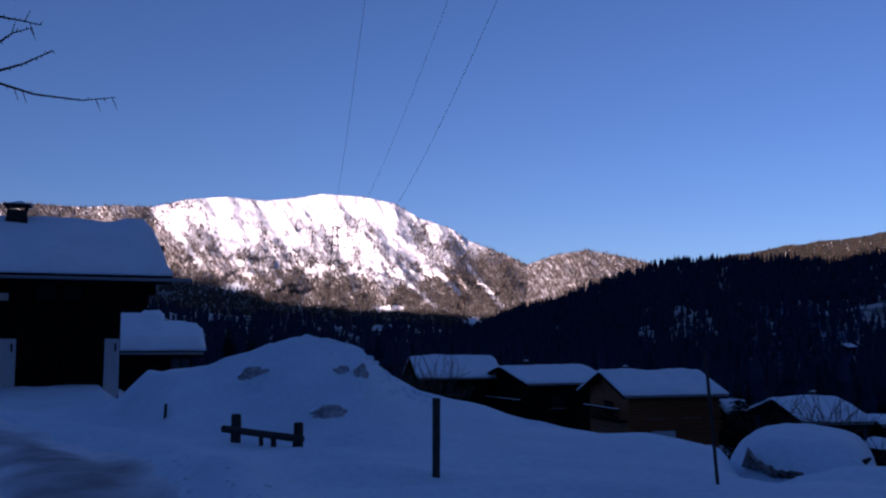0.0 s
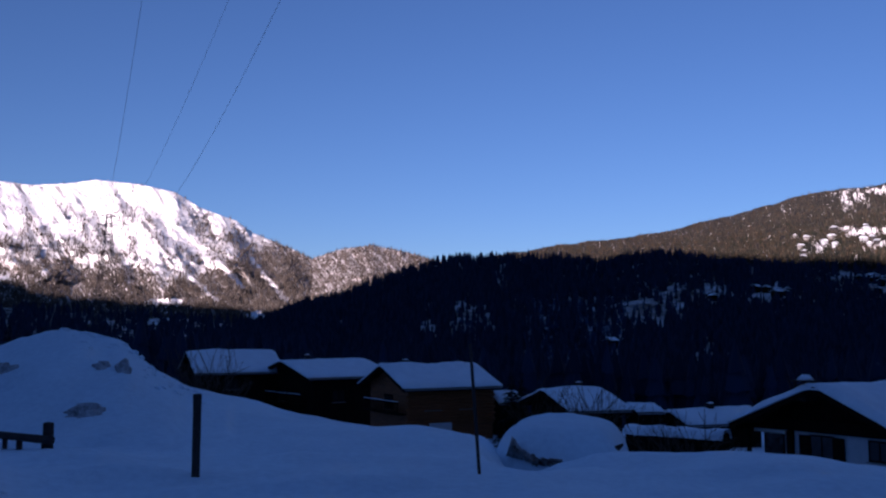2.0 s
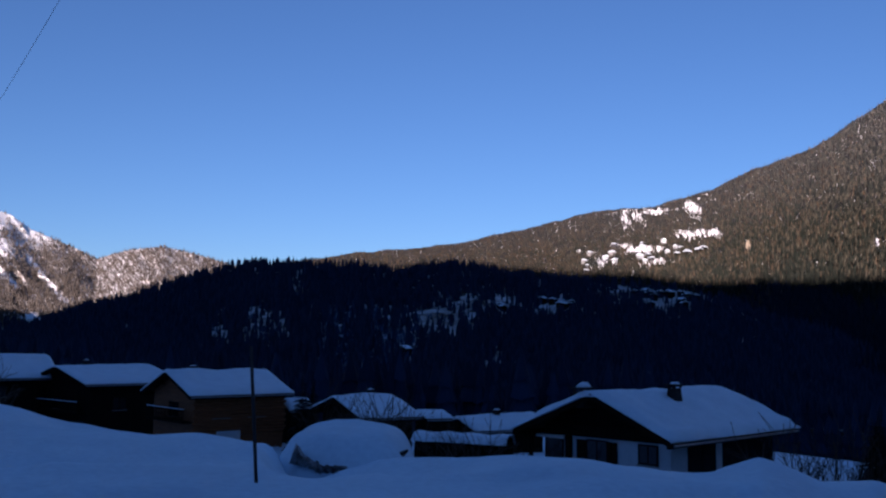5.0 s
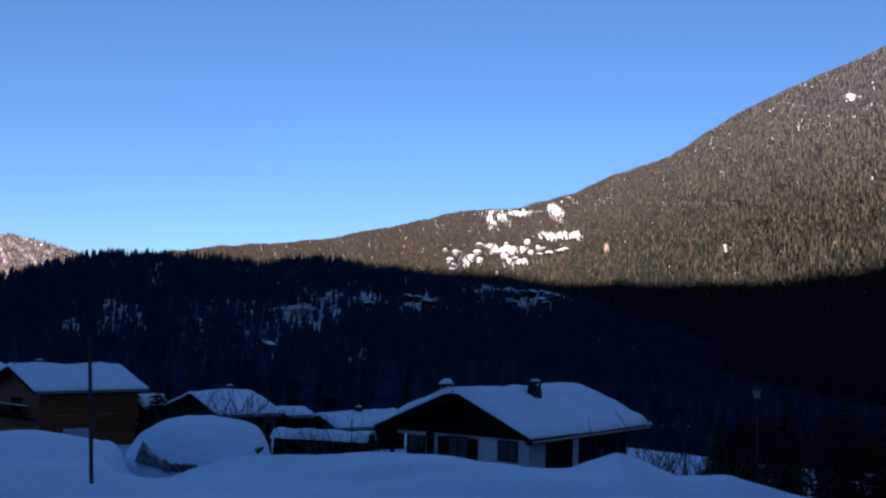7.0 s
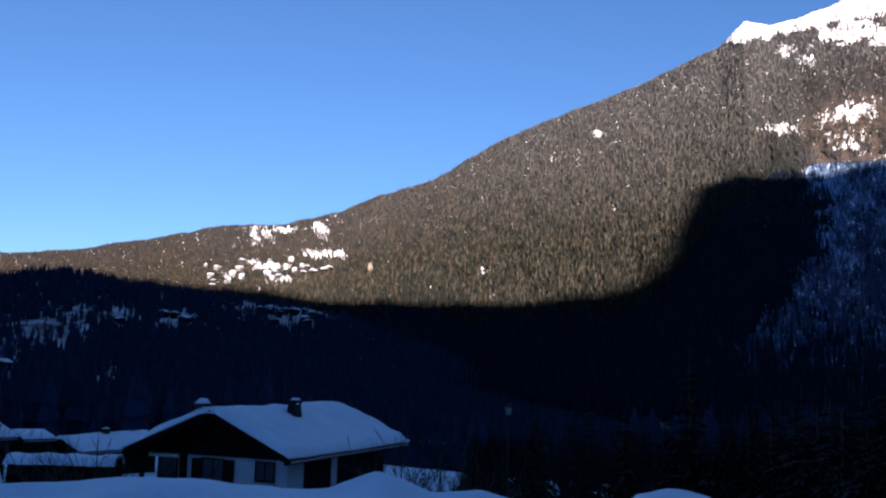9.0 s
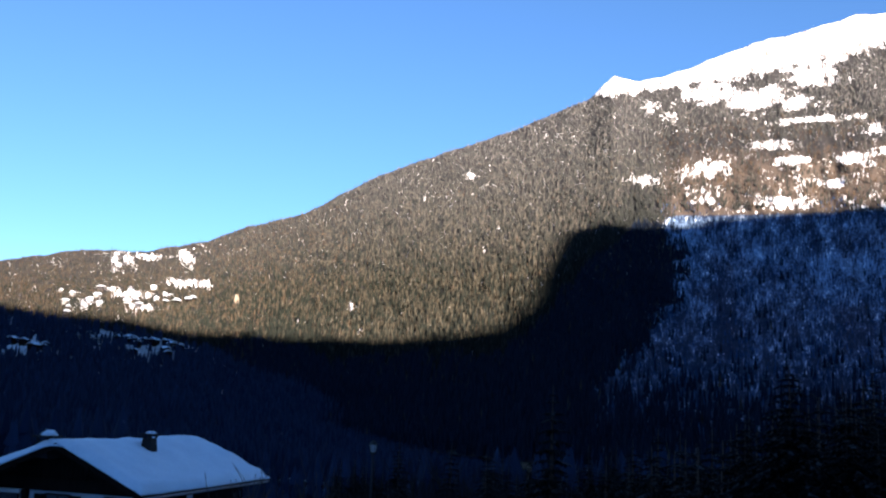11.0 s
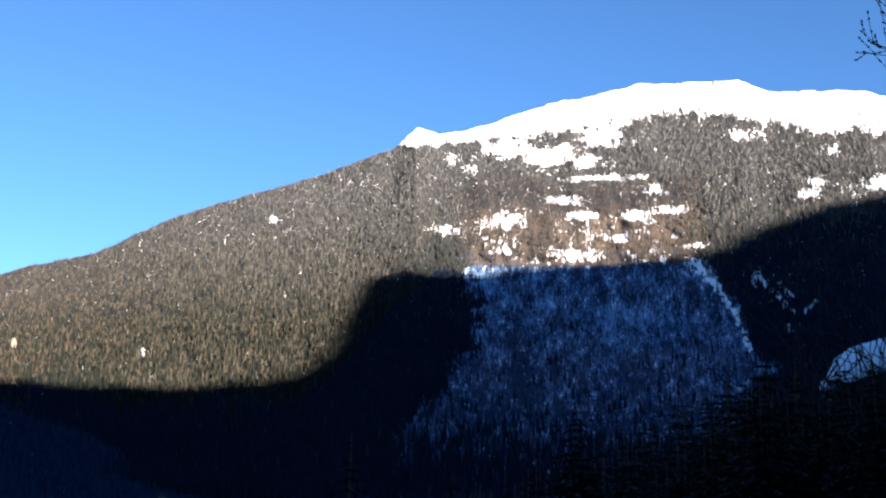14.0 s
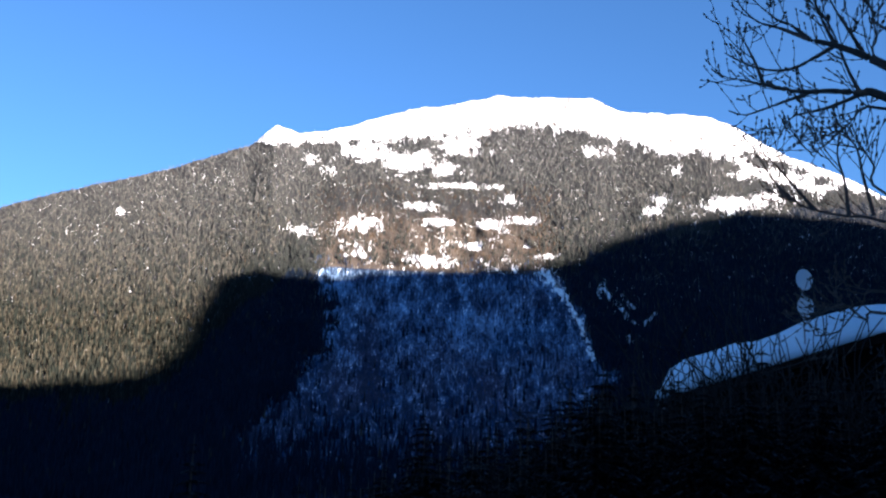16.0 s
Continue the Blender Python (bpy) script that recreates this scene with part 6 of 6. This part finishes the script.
def lane_tree():
    p = on_land(112.0, 9.0)
    eye = Vector((0.7, 0.9, -0.12))
    ob = empty("bare_tree", Matrix.Translation(p), "leafless tree with many fine budded twigs", "bare tree")
    part("trunk", tube(bmesh.new(), [(0, 0, -0.4), (0.03, 0.02, 1.2), (0, 0, 2.4), (0.05, 0.1, 3.6), (0.02, 0, 5.0)], [0.19, 0.15, 0.12, 0.09, 0.03], 10), M_BARK, ob)
    rnd = random.Random(305)
    for k, run in enumerate(BOUGHS + LOW_BOUGHS):
        dist = 7.9 + 0.25 * rnd.random()
        pts = [sky_point(a, e, dist + 0.10 * i * rnd.uniform(-1, 1)) + eye - p for i, (a, e) in enumerate(run)]
        if run[0][0] > 102.5:
            root = Vector((0, 0, max(0.9, pts[0].z * 0.62)))
            pts = [root, root.lerp(pts[0], 0.5) + Vector((0, 0, 0.12))] + pts
        r0 = 0.046 if k in (0, 3) else 0.015
        if k >= len(BOUGHS):
            r0 = 0.014
        rad = [r0 * (1 - i / (len(pts) - 1)) ** 1.5 + 0.0055 for i in range(len(pts))]
        fine, thick = [], []
        for i in range(len(pts) - 1):
            for s in range(4):
                t = s / 4
                a, b, c, e = pts[max(0, i - 1)], pts[i], pts[i + 1], pts[min(len(pts) - 1, i + 2)]
                fine.append(0.5 * ((2 * b) + (c - a) * t + (2 * a - 5 * b + 4 * c - e) * t * t + (3 * b - a - 3 * c + e) * t ** 3))
                thick.append(rad[i] + (rad[i + 1] - rad[i]) * t)
        fine.append(pts[-1])
        thick.append(rad[-1])
        bm = tube(bmesh.new(), fine, thick, 6)
        up = Vector((0, 0, 1))
        for i in range(5 if run[0][0] < 102.5 else 9, len(fine), 2 if k < 6 else 1):
            d = (fine[i] - fine[i - 1]).normalized()
            ax = Vector((rnd.uniform(-0.5, 0.5), rnd.uniform(-1, 1), rnd.uniform(-0.5, 1)))
            nd = (d * 0.8 + (ax - d * ax.dot(d)).normalized() * rnd.uniform(0.4, 0.9) + up * 0.15).normalized()
            left = 1 - i / len(fine)
            budded_twig(bm, rnd, fine[i], nd, up, rnd.uniform(0.14, 0.32) + 0.36 * left, min(0.006, max(0.0042, thick[i] * 0.5)), 2 if left > 0.35 and rnd.random() < 0.18 else 1 if left > 0.1 and rnd.random() < 0.5 else 0)
        part("limb", bm, M_BARK, ob)
    return ob


lane_tree()


def twig_tree():
    p = on_land(-34.0, 7.5)
    ob = empty("bare_tree", Matrix.Translation(p), "leafless larch reaching thin knobbly twigs over the lane", "bare tree")
    part("trunk", tube(bmesh.new(), [(0, 0, -0.4), (0.02, 0, 2.0), (0, 0.03, 4.4)], [0.15, 0.12, 0.05], 10), M_BARK, ob)
    rnd = random.Random(9)
    d = 7.0
    runs = [[(-30, 14.6), (-25.7, 14.1), (-24, 13.72), (-21.4, 13.62), (-19.6, 13.95)], [(-30, 13.5), (-25.8, 14.8), (-24.6, 15.3), (-23.6, 15.9), (-23.0, 16.2)], [(-30, 17), (-25.9, 17.66), (-24.8, 17.6), (-23.7, 17.5)],
            [(-30, 14.5), (-25.9, 16.3), (-25.2, 16.9), (-24.2, 17.3)], [(-30, 18), (-26.4, 18.6), (-25.6, 18.9), (-25.0, 18.8)]]
    for k, run in enumerate(runs):
        bm = bmesh.new()
        pts = [sky_point(a, e, d) - p for a, e in run]
        pts = [Vector((0, 0, pts[0].z - 0.3))] + pts
        tube(bm, pts, [0.014 - 0.011 * i / (len(pts) - 1) for i in range(len(pts))], 5)
        for i in range(1, len(pts) - 1):
            for t in (0.15, 0.4, 0.65, 0.9):
                q = pts[i].lerp(pts[i + 1], t)
                w = (pts[i + 1] - pts[i]).normalized()
                n = Vector((0, 0, rnd.choice((-1, 1)))) + w * 0.4
                ln = rnd.choice((0.018, 0.022, 0.03, 0.09))
                tube(bm, [q, q + n.normalized() * ln], [0.004, 0.002], 4)
        part("limb", bm, M_BARK, ob)


twig_tree()


def shrub(az, d, h, n, seed, label="bare twiggy garden shrub in snow", spread=0.5, kids=(4, 3, 3), bend=0.12, mat=M_BARK):
    p = on_land(az, d)
    ob = empty("shrub", Matrix.Translation(p), label, "shrub", "bare shrubs")
    rnd = random.Random(seed)
    for k in range(n):
        a = rnd.uniform(0, 6.28)
        dr = Vector((math.cos(a) * spread, math.sin(a) * spread, 1))
        o = new("stem", bare_tree_mesh(seed * 31 + k, (rnd.uniform(-0.3, 0.3), rnd.uniform(-0.3, 0.3), -0.2), dr, h * rnd.uniform(0.4, 0.55), 0.035 * h / 3, 3, 0.6, bend, kids, 0.1, False, 4, 0.012))
        o.data.materials[0] = mat
        o.parent = ob
    return ob


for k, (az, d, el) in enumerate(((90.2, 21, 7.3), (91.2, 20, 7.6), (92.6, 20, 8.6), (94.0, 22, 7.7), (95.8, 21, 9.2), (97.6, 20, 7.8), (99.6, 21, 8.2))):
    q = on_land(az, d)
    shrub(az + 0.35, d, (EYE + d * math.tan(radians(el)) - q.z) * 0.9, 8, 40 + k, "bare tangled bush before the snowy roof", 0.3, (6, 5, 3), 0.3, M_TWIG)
shrub(-0.9, 58, 6.6, 8, 1, "bare young tree in front of the snowy roofs", 0.3)
shrub(20.3, 58, 5.6, 8, 2, spread=0.45)
shrub(22.2, 60, 5.8, 8, 3, spread=0.45)
shrub(46.8, 41, 6.0, 10, 4, "bare frosted shrub beside the white chalet", 0.6)
shrub(48.4, 44, 6.4, 9, 5, "bare frosted shrub beside the white chalet", 0.6)
shrub(45.6, 43, 5.6, 9, 12, "bare frosted shrub beside the white chalet", 0.6, mat=M_TWIG)
shrub(47.6, 39, 5.6, 10, 13, "bare frosted shrub beside the white chalet", 0.7, (5, 4, 3), 0.2, M_TWIG)
shrub(49.4, 40, 5.4, 9, 14, "bare dark shrub on the snowy slope", 0.6, (5, 4, 3), 0.2, M_TWIG)
shrub(54.6, 60, 7.5, 7, 15, "bare dark young tree on the snowy slope", 0.35, (5, 4, 3), 0.2, M_TWIG)
shrub(56.0, 64, 8.0, 7, 16, "bare dark young tree on the snowy slope", 0.35, (5, 4, 3), 0.2, M_TWIG)
shrub(57.4, 58, 7.0, 7, 17, "bare dark young tree on the snowy slope", 0.35, (5, 4, 3), 0.2, M_TWIG)
shrub(54.0, 38, 5.2, 7, 6)
shrub(56.5, 34, 5.0, 7, 7)
shrub(59.0, 40, 5.4, 7, 11)
shrub(27.0, 50, 4.8, 6, 8, spread=0.5)
shrub(28.8, 49, 4.7, 6, 9, spread=0.5)


def snowy_hedge():
    a, b = Vector((0.6, 0.7, 0)) + polar(23.9, 52), Vector((0.6, 0.7, 0)) + polar(29.6, 50)
    z0 = ground_z(*((a + b) / 2).xy)
    ob = empty("hedge", Matrix.Translation((a.x, a.y, z0)), "clipped dark hedge with a thick cap of snow", "hedge")
    top = 1.5 + 51 * math.tan(radians(-5.78)) - z0
    d = b - a
    side = Vector((-d.y, d.x, 0)).normalized()
    f = fractal(151, 4)
    for nm, lo, hi, w, mat in (("bushes", -0.3, top, 0.55, M_NEEDLES), ("snow_cover", top - 0.05, top + 0.42, 0.72, M_ROOF_SNOW)):
        n, m = 60, 14
        v = []
        for i in range(n):
            for j in range(m):
                t, c = i / (n - 1), math.pi * j / (m - 1)
                r = 1 + 0.25 * float(f(t * 14, j * 0.45))
                off = -math.cos(c) * w * r
                h = lo + (hi - lo) * min(1, math.sin(c) * 1.25) * (1 + 0.10 * float(f(t * 9 + 3, 1.0)))
                v.append(a * 0 + d * t + side * off + Vector((0, 0, h)))
        q = [(i * m + j, i * m + j + 1, (i + 1) * m + j + 1, (i + 1) * m + j) for i in range(n - 1) for j in range(m - 1)]
        o = new(nm, mesh_from(nm, v, q, mat, True))
        o.parent = ob


snowy_hedge()

# woods on the valley sides below the village
rs = np.random.RandomState(141)
n = 3600
az, d = 40 + 36 * rs.rand(n), 62 * (9.0 ** rs.rand(n))
keep = d > np.interp(az, [40, 44, 49, 50, 54, 54.5, 58.0, 59.0, 62, 76], [130, 150, 150, 125, 125, 135, 135, 125, 125, 125])
az, d = az[keep], d[keep]
x, y = d * np.sin(np.radians(az)), d * np.cos(np.radians(az))
z = land(x, y)
tall = np.minimum(5 + 8 * rs.rand(len(x)), EYE + d * np.tan(np.radians(np.interp(az, [40, 50, 60, 68, 76], [-4.5, -2.6, -1.6, -1.4, -0.5]) - 1.2 * rs.rand(len(x)))) - z)
ok = tall > 2.5
x, y, z, tall = x[ok], y[ok], z[ok], tall[ok]
wood("valley_spruces", "dark shaded spruces on the valley side", np.stack([x, y, z], -1), tall, 0.19, M_HAZY_SPRUCE, 4, 7, 142)
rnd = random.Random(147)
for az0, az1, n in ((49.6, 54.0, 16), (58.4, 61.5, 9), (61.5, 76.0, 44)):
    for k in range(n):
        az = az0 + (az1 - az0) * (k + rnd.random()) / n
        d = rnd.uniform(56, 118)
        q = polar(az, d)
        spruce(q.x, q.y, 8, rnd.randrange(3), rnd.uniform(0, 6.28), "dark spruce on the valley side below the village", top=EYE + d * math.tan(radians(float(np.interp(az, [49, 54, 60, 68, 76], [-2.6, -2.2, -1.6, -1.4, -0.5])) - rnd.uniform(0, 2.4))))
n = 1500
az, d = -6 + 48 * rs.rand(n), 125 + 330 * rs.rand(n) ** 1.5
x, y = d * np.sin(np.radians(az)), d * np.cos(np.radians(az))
wood("village_spruces", "dark shaded spruces behind the village", np.stack([x, y, land(x, y)], -1), 5 + 7 * rs.rand(len(x)), 0.19, M_HAZY_SPRUCE, 4, 7, 143)


# ---- house above the lane, with its dishes ----
upper_house = chalet("chalet", "dark house above the lane with deep roof snow", (0.7 + 29.5 * math.sin(radians(115)), 0.9 + 29.5 * math.cos(radians(115))), 100.0, 9.0, 12.6, 3.75, 0.0, 1.9, 1.0, seed=109, group="houses up the slope")


def dishes():
    b = Vector((0.72, 0.9, 0)) + polar(98.3, 28.5)
    z = 5.4
    ob = empty("satellite_dishes", Matrix.Translation((b.x, b.y, z)) @ Matrix.Rotation(radians(-98 + 25), 4, "Z"), "two pale oval satellite dishes on one mast", "satellite dish")
    part("mast", tube(bmesh.new(), [(0, 0, -0.6), (0, 0, 1.55)], [0.025, 0.025], 8), M_METAL, ob)
    for dz in (0.88, 1.66 - 0.0):
        zz = 1.46 + 28.5 * math.tan(radians(9.83 if dz < 1 else 11.37)) - z
        bm = bmesh.new()
        rings = []
        # dishes are narrowed across to fit how they look from the camera
        for r, y in ((0.02, 0.0), (0.12, -0.012), (0.22, -0.045), (0.31, -0.09)):
            rings.append([bm.verts.new((r * math.cos(t) * 0.8, y - 0.08, zz + r * math.sin(t))) for t in (2 * math.pi * k / 20 for k in range(20))])
        for r0, r1 in zip(rings, rings[1:]):
            for k in range(20):
                bm.faces.new((r0[k], r0[(k + 1) % 20], r1[(k + 1) % 20], r1[k]))
        bm.faces.new(rings[0])
        bmesh.ops.solidify(bm, geom=bm.faces[:], thickness=0.015)
        dish = part("dish", bm, M_DISH, ob, smooth=True)
        part("feed_arm", tube(bmesh.new(), [(0, -0.15, zz - 0.3), (0, -0.42, zz - 0.05)], [0.012, 0.012], 6), M_METAL, dish)
        part("feed_horn", tube(bmesh.new(), [(0, -0.42, zz - 0.05), (0, -0.36, zz - 0.02)], [0.03, 0.025], 8), M_RUBBER, dish)


dishes()


# ---- hamlet on the sunny shelf of the far mountain ----
def far_chalet(az, el, w, turn, tone, side=None):
    side = side or wood_mountain
    s = (el - float(side.foot(az))) / float(side.sky(az) - side.foot(az))
    p = Vector(side.at(np.array(az), np.array(s)))
    ob = empty("far_chalet", Matrix.Translation(p + Vector((0, 0, 0.5))) @ Matrix.Rotation(turn, 4, "Z"), "tiny distant chalet with a snowy roof", "house", "hamlet on the mountain")
    l, h = w * 1.2, w * 0.8
    part("wall", boxed(-w / 2, w / 2, -l / 2, l / 2, -4, h), tone, ob, bevel=0.1)
    for sx in (-1, 1):
        bm = bmesh.new()
        pr = [(0, h + w * 0.22), (sx * w * 0.60, h - w * 0.06), (sx * w * 0.60, h), (0, h + w * 0.30)]
        a, b = [bm.verts.new((x, -l * 0.58, z)) for x, z in pr], [bm.verts.new((x, l * 0.58, z)) for x, z in pr]
        bm.faces.new(a)
        bm.faces.new(b[::-1])
        for i in range(4):
            bm.faces.new((a[i], b[i], b[(i + 1) % 4], a[(i + 1) % 4]))
        part("snowy_roof", bm, M_ROOF_SNOW, ob)
    for k in (-0.25, 0.25):
        part("window", boxed(k * w - 0.7, k * w + 0.7, -l / 2 - 0.12, -l / 2 - 0.02, h * 0.35, h * 0.75), M_GLASS, ob)


rnd = random.Random(77)
for k in range(24):
    az = rnd.uniform(33.6, 41.2)
    el = 4.75 + (az - 33.6) * 0.17 + rnd.uniform(-0.55, 0.75)
    far_chalet(az, el, rnd.uniform(8, 11.5), radians(-az + rnd.uniform(-50, 50)), rnd.choice((M_POST, M_WOOD_DARK, M_STONE, M_PLASTER)))
for az0, az1, e0, e1, n in ((36.4, 41.4, 2.1, 3.0, 13), (31.2, 33.6, 2.0, 2.5, 6), (28.2, 29.2, 2.0, 2.3, 2), (23.1, 23.4, -0.85, -0.8, 1)):
    for k in range(n):
        far_chalet(rnd.uniform(az0, az1), rnd.uniform(e0, e1), rnd.uniform(6, 8.5), radians(-39 + rnd.uniform(-50, 50)), M_WOOD_DARK, dark_hill)


def pinnacle():
    az, el = 43.5, 5.6
    s = (el - float(wood_mountain.foot(az))) / float(wood_mountain.sky(az) - wood_mountain.foot(az))
    p = Vector(wood_mountain.at(np.array(az), np.array(s)))
    bm = bmesh.new()
    bmesh.ops.create_icosphere(bm, subdivisions=4, radius=1)
    for v in bm.verts:
        t = (v.co.z + 1) / 2
        r = (6.0 - 2.4 * t) * (1 + 0.5 * noise.noise(v.co * 1.7) + 0.25 * noise.noise(v.co * 5)) * (1.25 if v.co.z < 0.9 else 0.9)
        v.co = Vector((v.co.x * r, v.co.y * r, min(t, 0.86) * 36 - 4 + 3 * noise.noise(v.co * 4)))
    me = bpy.data.meshes.new("rock_pinnacle")
    bm.to_mesh(me)
    bm.free()
    me.materials.append(M_ROCK)
    ob = tagged(new("rock_pinnacle", me), "pale sunlit rock pinnacle among larches", "rock")
    ob.location = p
    ob.scale = (0.7, 0.7, 0.75)


M_ROCK = grainy("pale_rock", (0.12, 0.097, 0.068), (0.27, 0.22, 0.16), 0.12, 0.9, 0.8, fine=9, dist=1.0)
pinnacle()


# ---- clods of grey snow on the ploughed bank ----
def land_hit(az, el, d0=8.0):
    d = d0
    while d < 60:
        p = polar(az, d, EYE + d * math.tan(radians(el)))
        if ground_z(p.x, p.y) > p.z:
            return p
        d += 0.2
    return p


for k, (az, el, sx, sz) in enumerate(((-11.1, -2.3, 0.55, 0.32), (-6.15, -1.95, 0.24, 0.2), (-5.0, -2.2, 0.22, 0.3), (-6.75, -4.55, 0.5, 0.26), (-11.8, -2.5, 0.2, 0.12))):
    p = land_hit(az, el)
    bm = bmesh.new()
    bmesh.ops.create_icosphere(bm, subdivisions=3, radius=1)
    for v in bm.verts:
        g = 1 + 0.45 * noise.noise(v.co * 1.9 + Vector((k * 3, 1, 0))) + 0.2 * noise.noise(v.co * 5 + Vector((k, 0, 0)))
        v.co = Vector((v.co.x * sx * 0.62, v.co.y * 0.12, v.co.z * sz * 0.7)) * g
    me = bpy.data.meshes.new("snow_clod")
    bm.to_mesh(me)
    bm.free()
    me.materials.append(M_CLOD)
    me.polygons.foreach_set("use_smooth", [True] * len(me.polygons))
    ob = tagged(new("snow_clod", me), "grey clod in the ploughed snow bank", "snow clod", "clods in the bank")
    ob.location = p + Vector((0, 0.06, 0))


# ---- lumps of loose snow thrown up by the plough ----
def loose_lumps():
    rnd = random.Random(451)
    v, f = [], []
    spots = []
    for k in range(55):
        az = rnd.uniform(-8.5, -0.5)
        spots.append((az, float(CREST_EL(az)) - 0.3 - 0.9 * rnd.random() ** 2.2, rnd.uniform(0.03, 0.075)))
    for k in range(30):
        spots.append((rnd.uniform(-18, -10), rnd.uniform(-9.5, -6.5), rnd.uniform(0.015, 0.035)))
    for az, el, r in spots:
        p = land_hit(az, el, 6.0)
        z = ground_z(p.x, p.y)
        bm = bmesh.new()
        bmesh.ops.create_icosphere(bm, subdivisions=2, radius=1)
        base = len(v)
        off = Vector((rnd.uniform(0, 50), rnd.uniform(0, 50), 0))
        for q in bm.verts:
            g = r * (1 + 0.5 * noise.noise(q.co * 1.6 + off))
            v.append((p.x + q.co.x * g * 1.3, p.y + q.co.y * g, z + q.co.z * g * 0.8 - r * 0.25))
        f += [tuple(base + c.index for c in t.verts) for t in bm.faces]
        bm.free()
    tagged(new("snow_lumps", mesh_from("snow_lumps", v, f, M_SNOW, True)), "loose lumps of ploughed snow on the bank", "snow", kind="stuff")


loose_lumps()
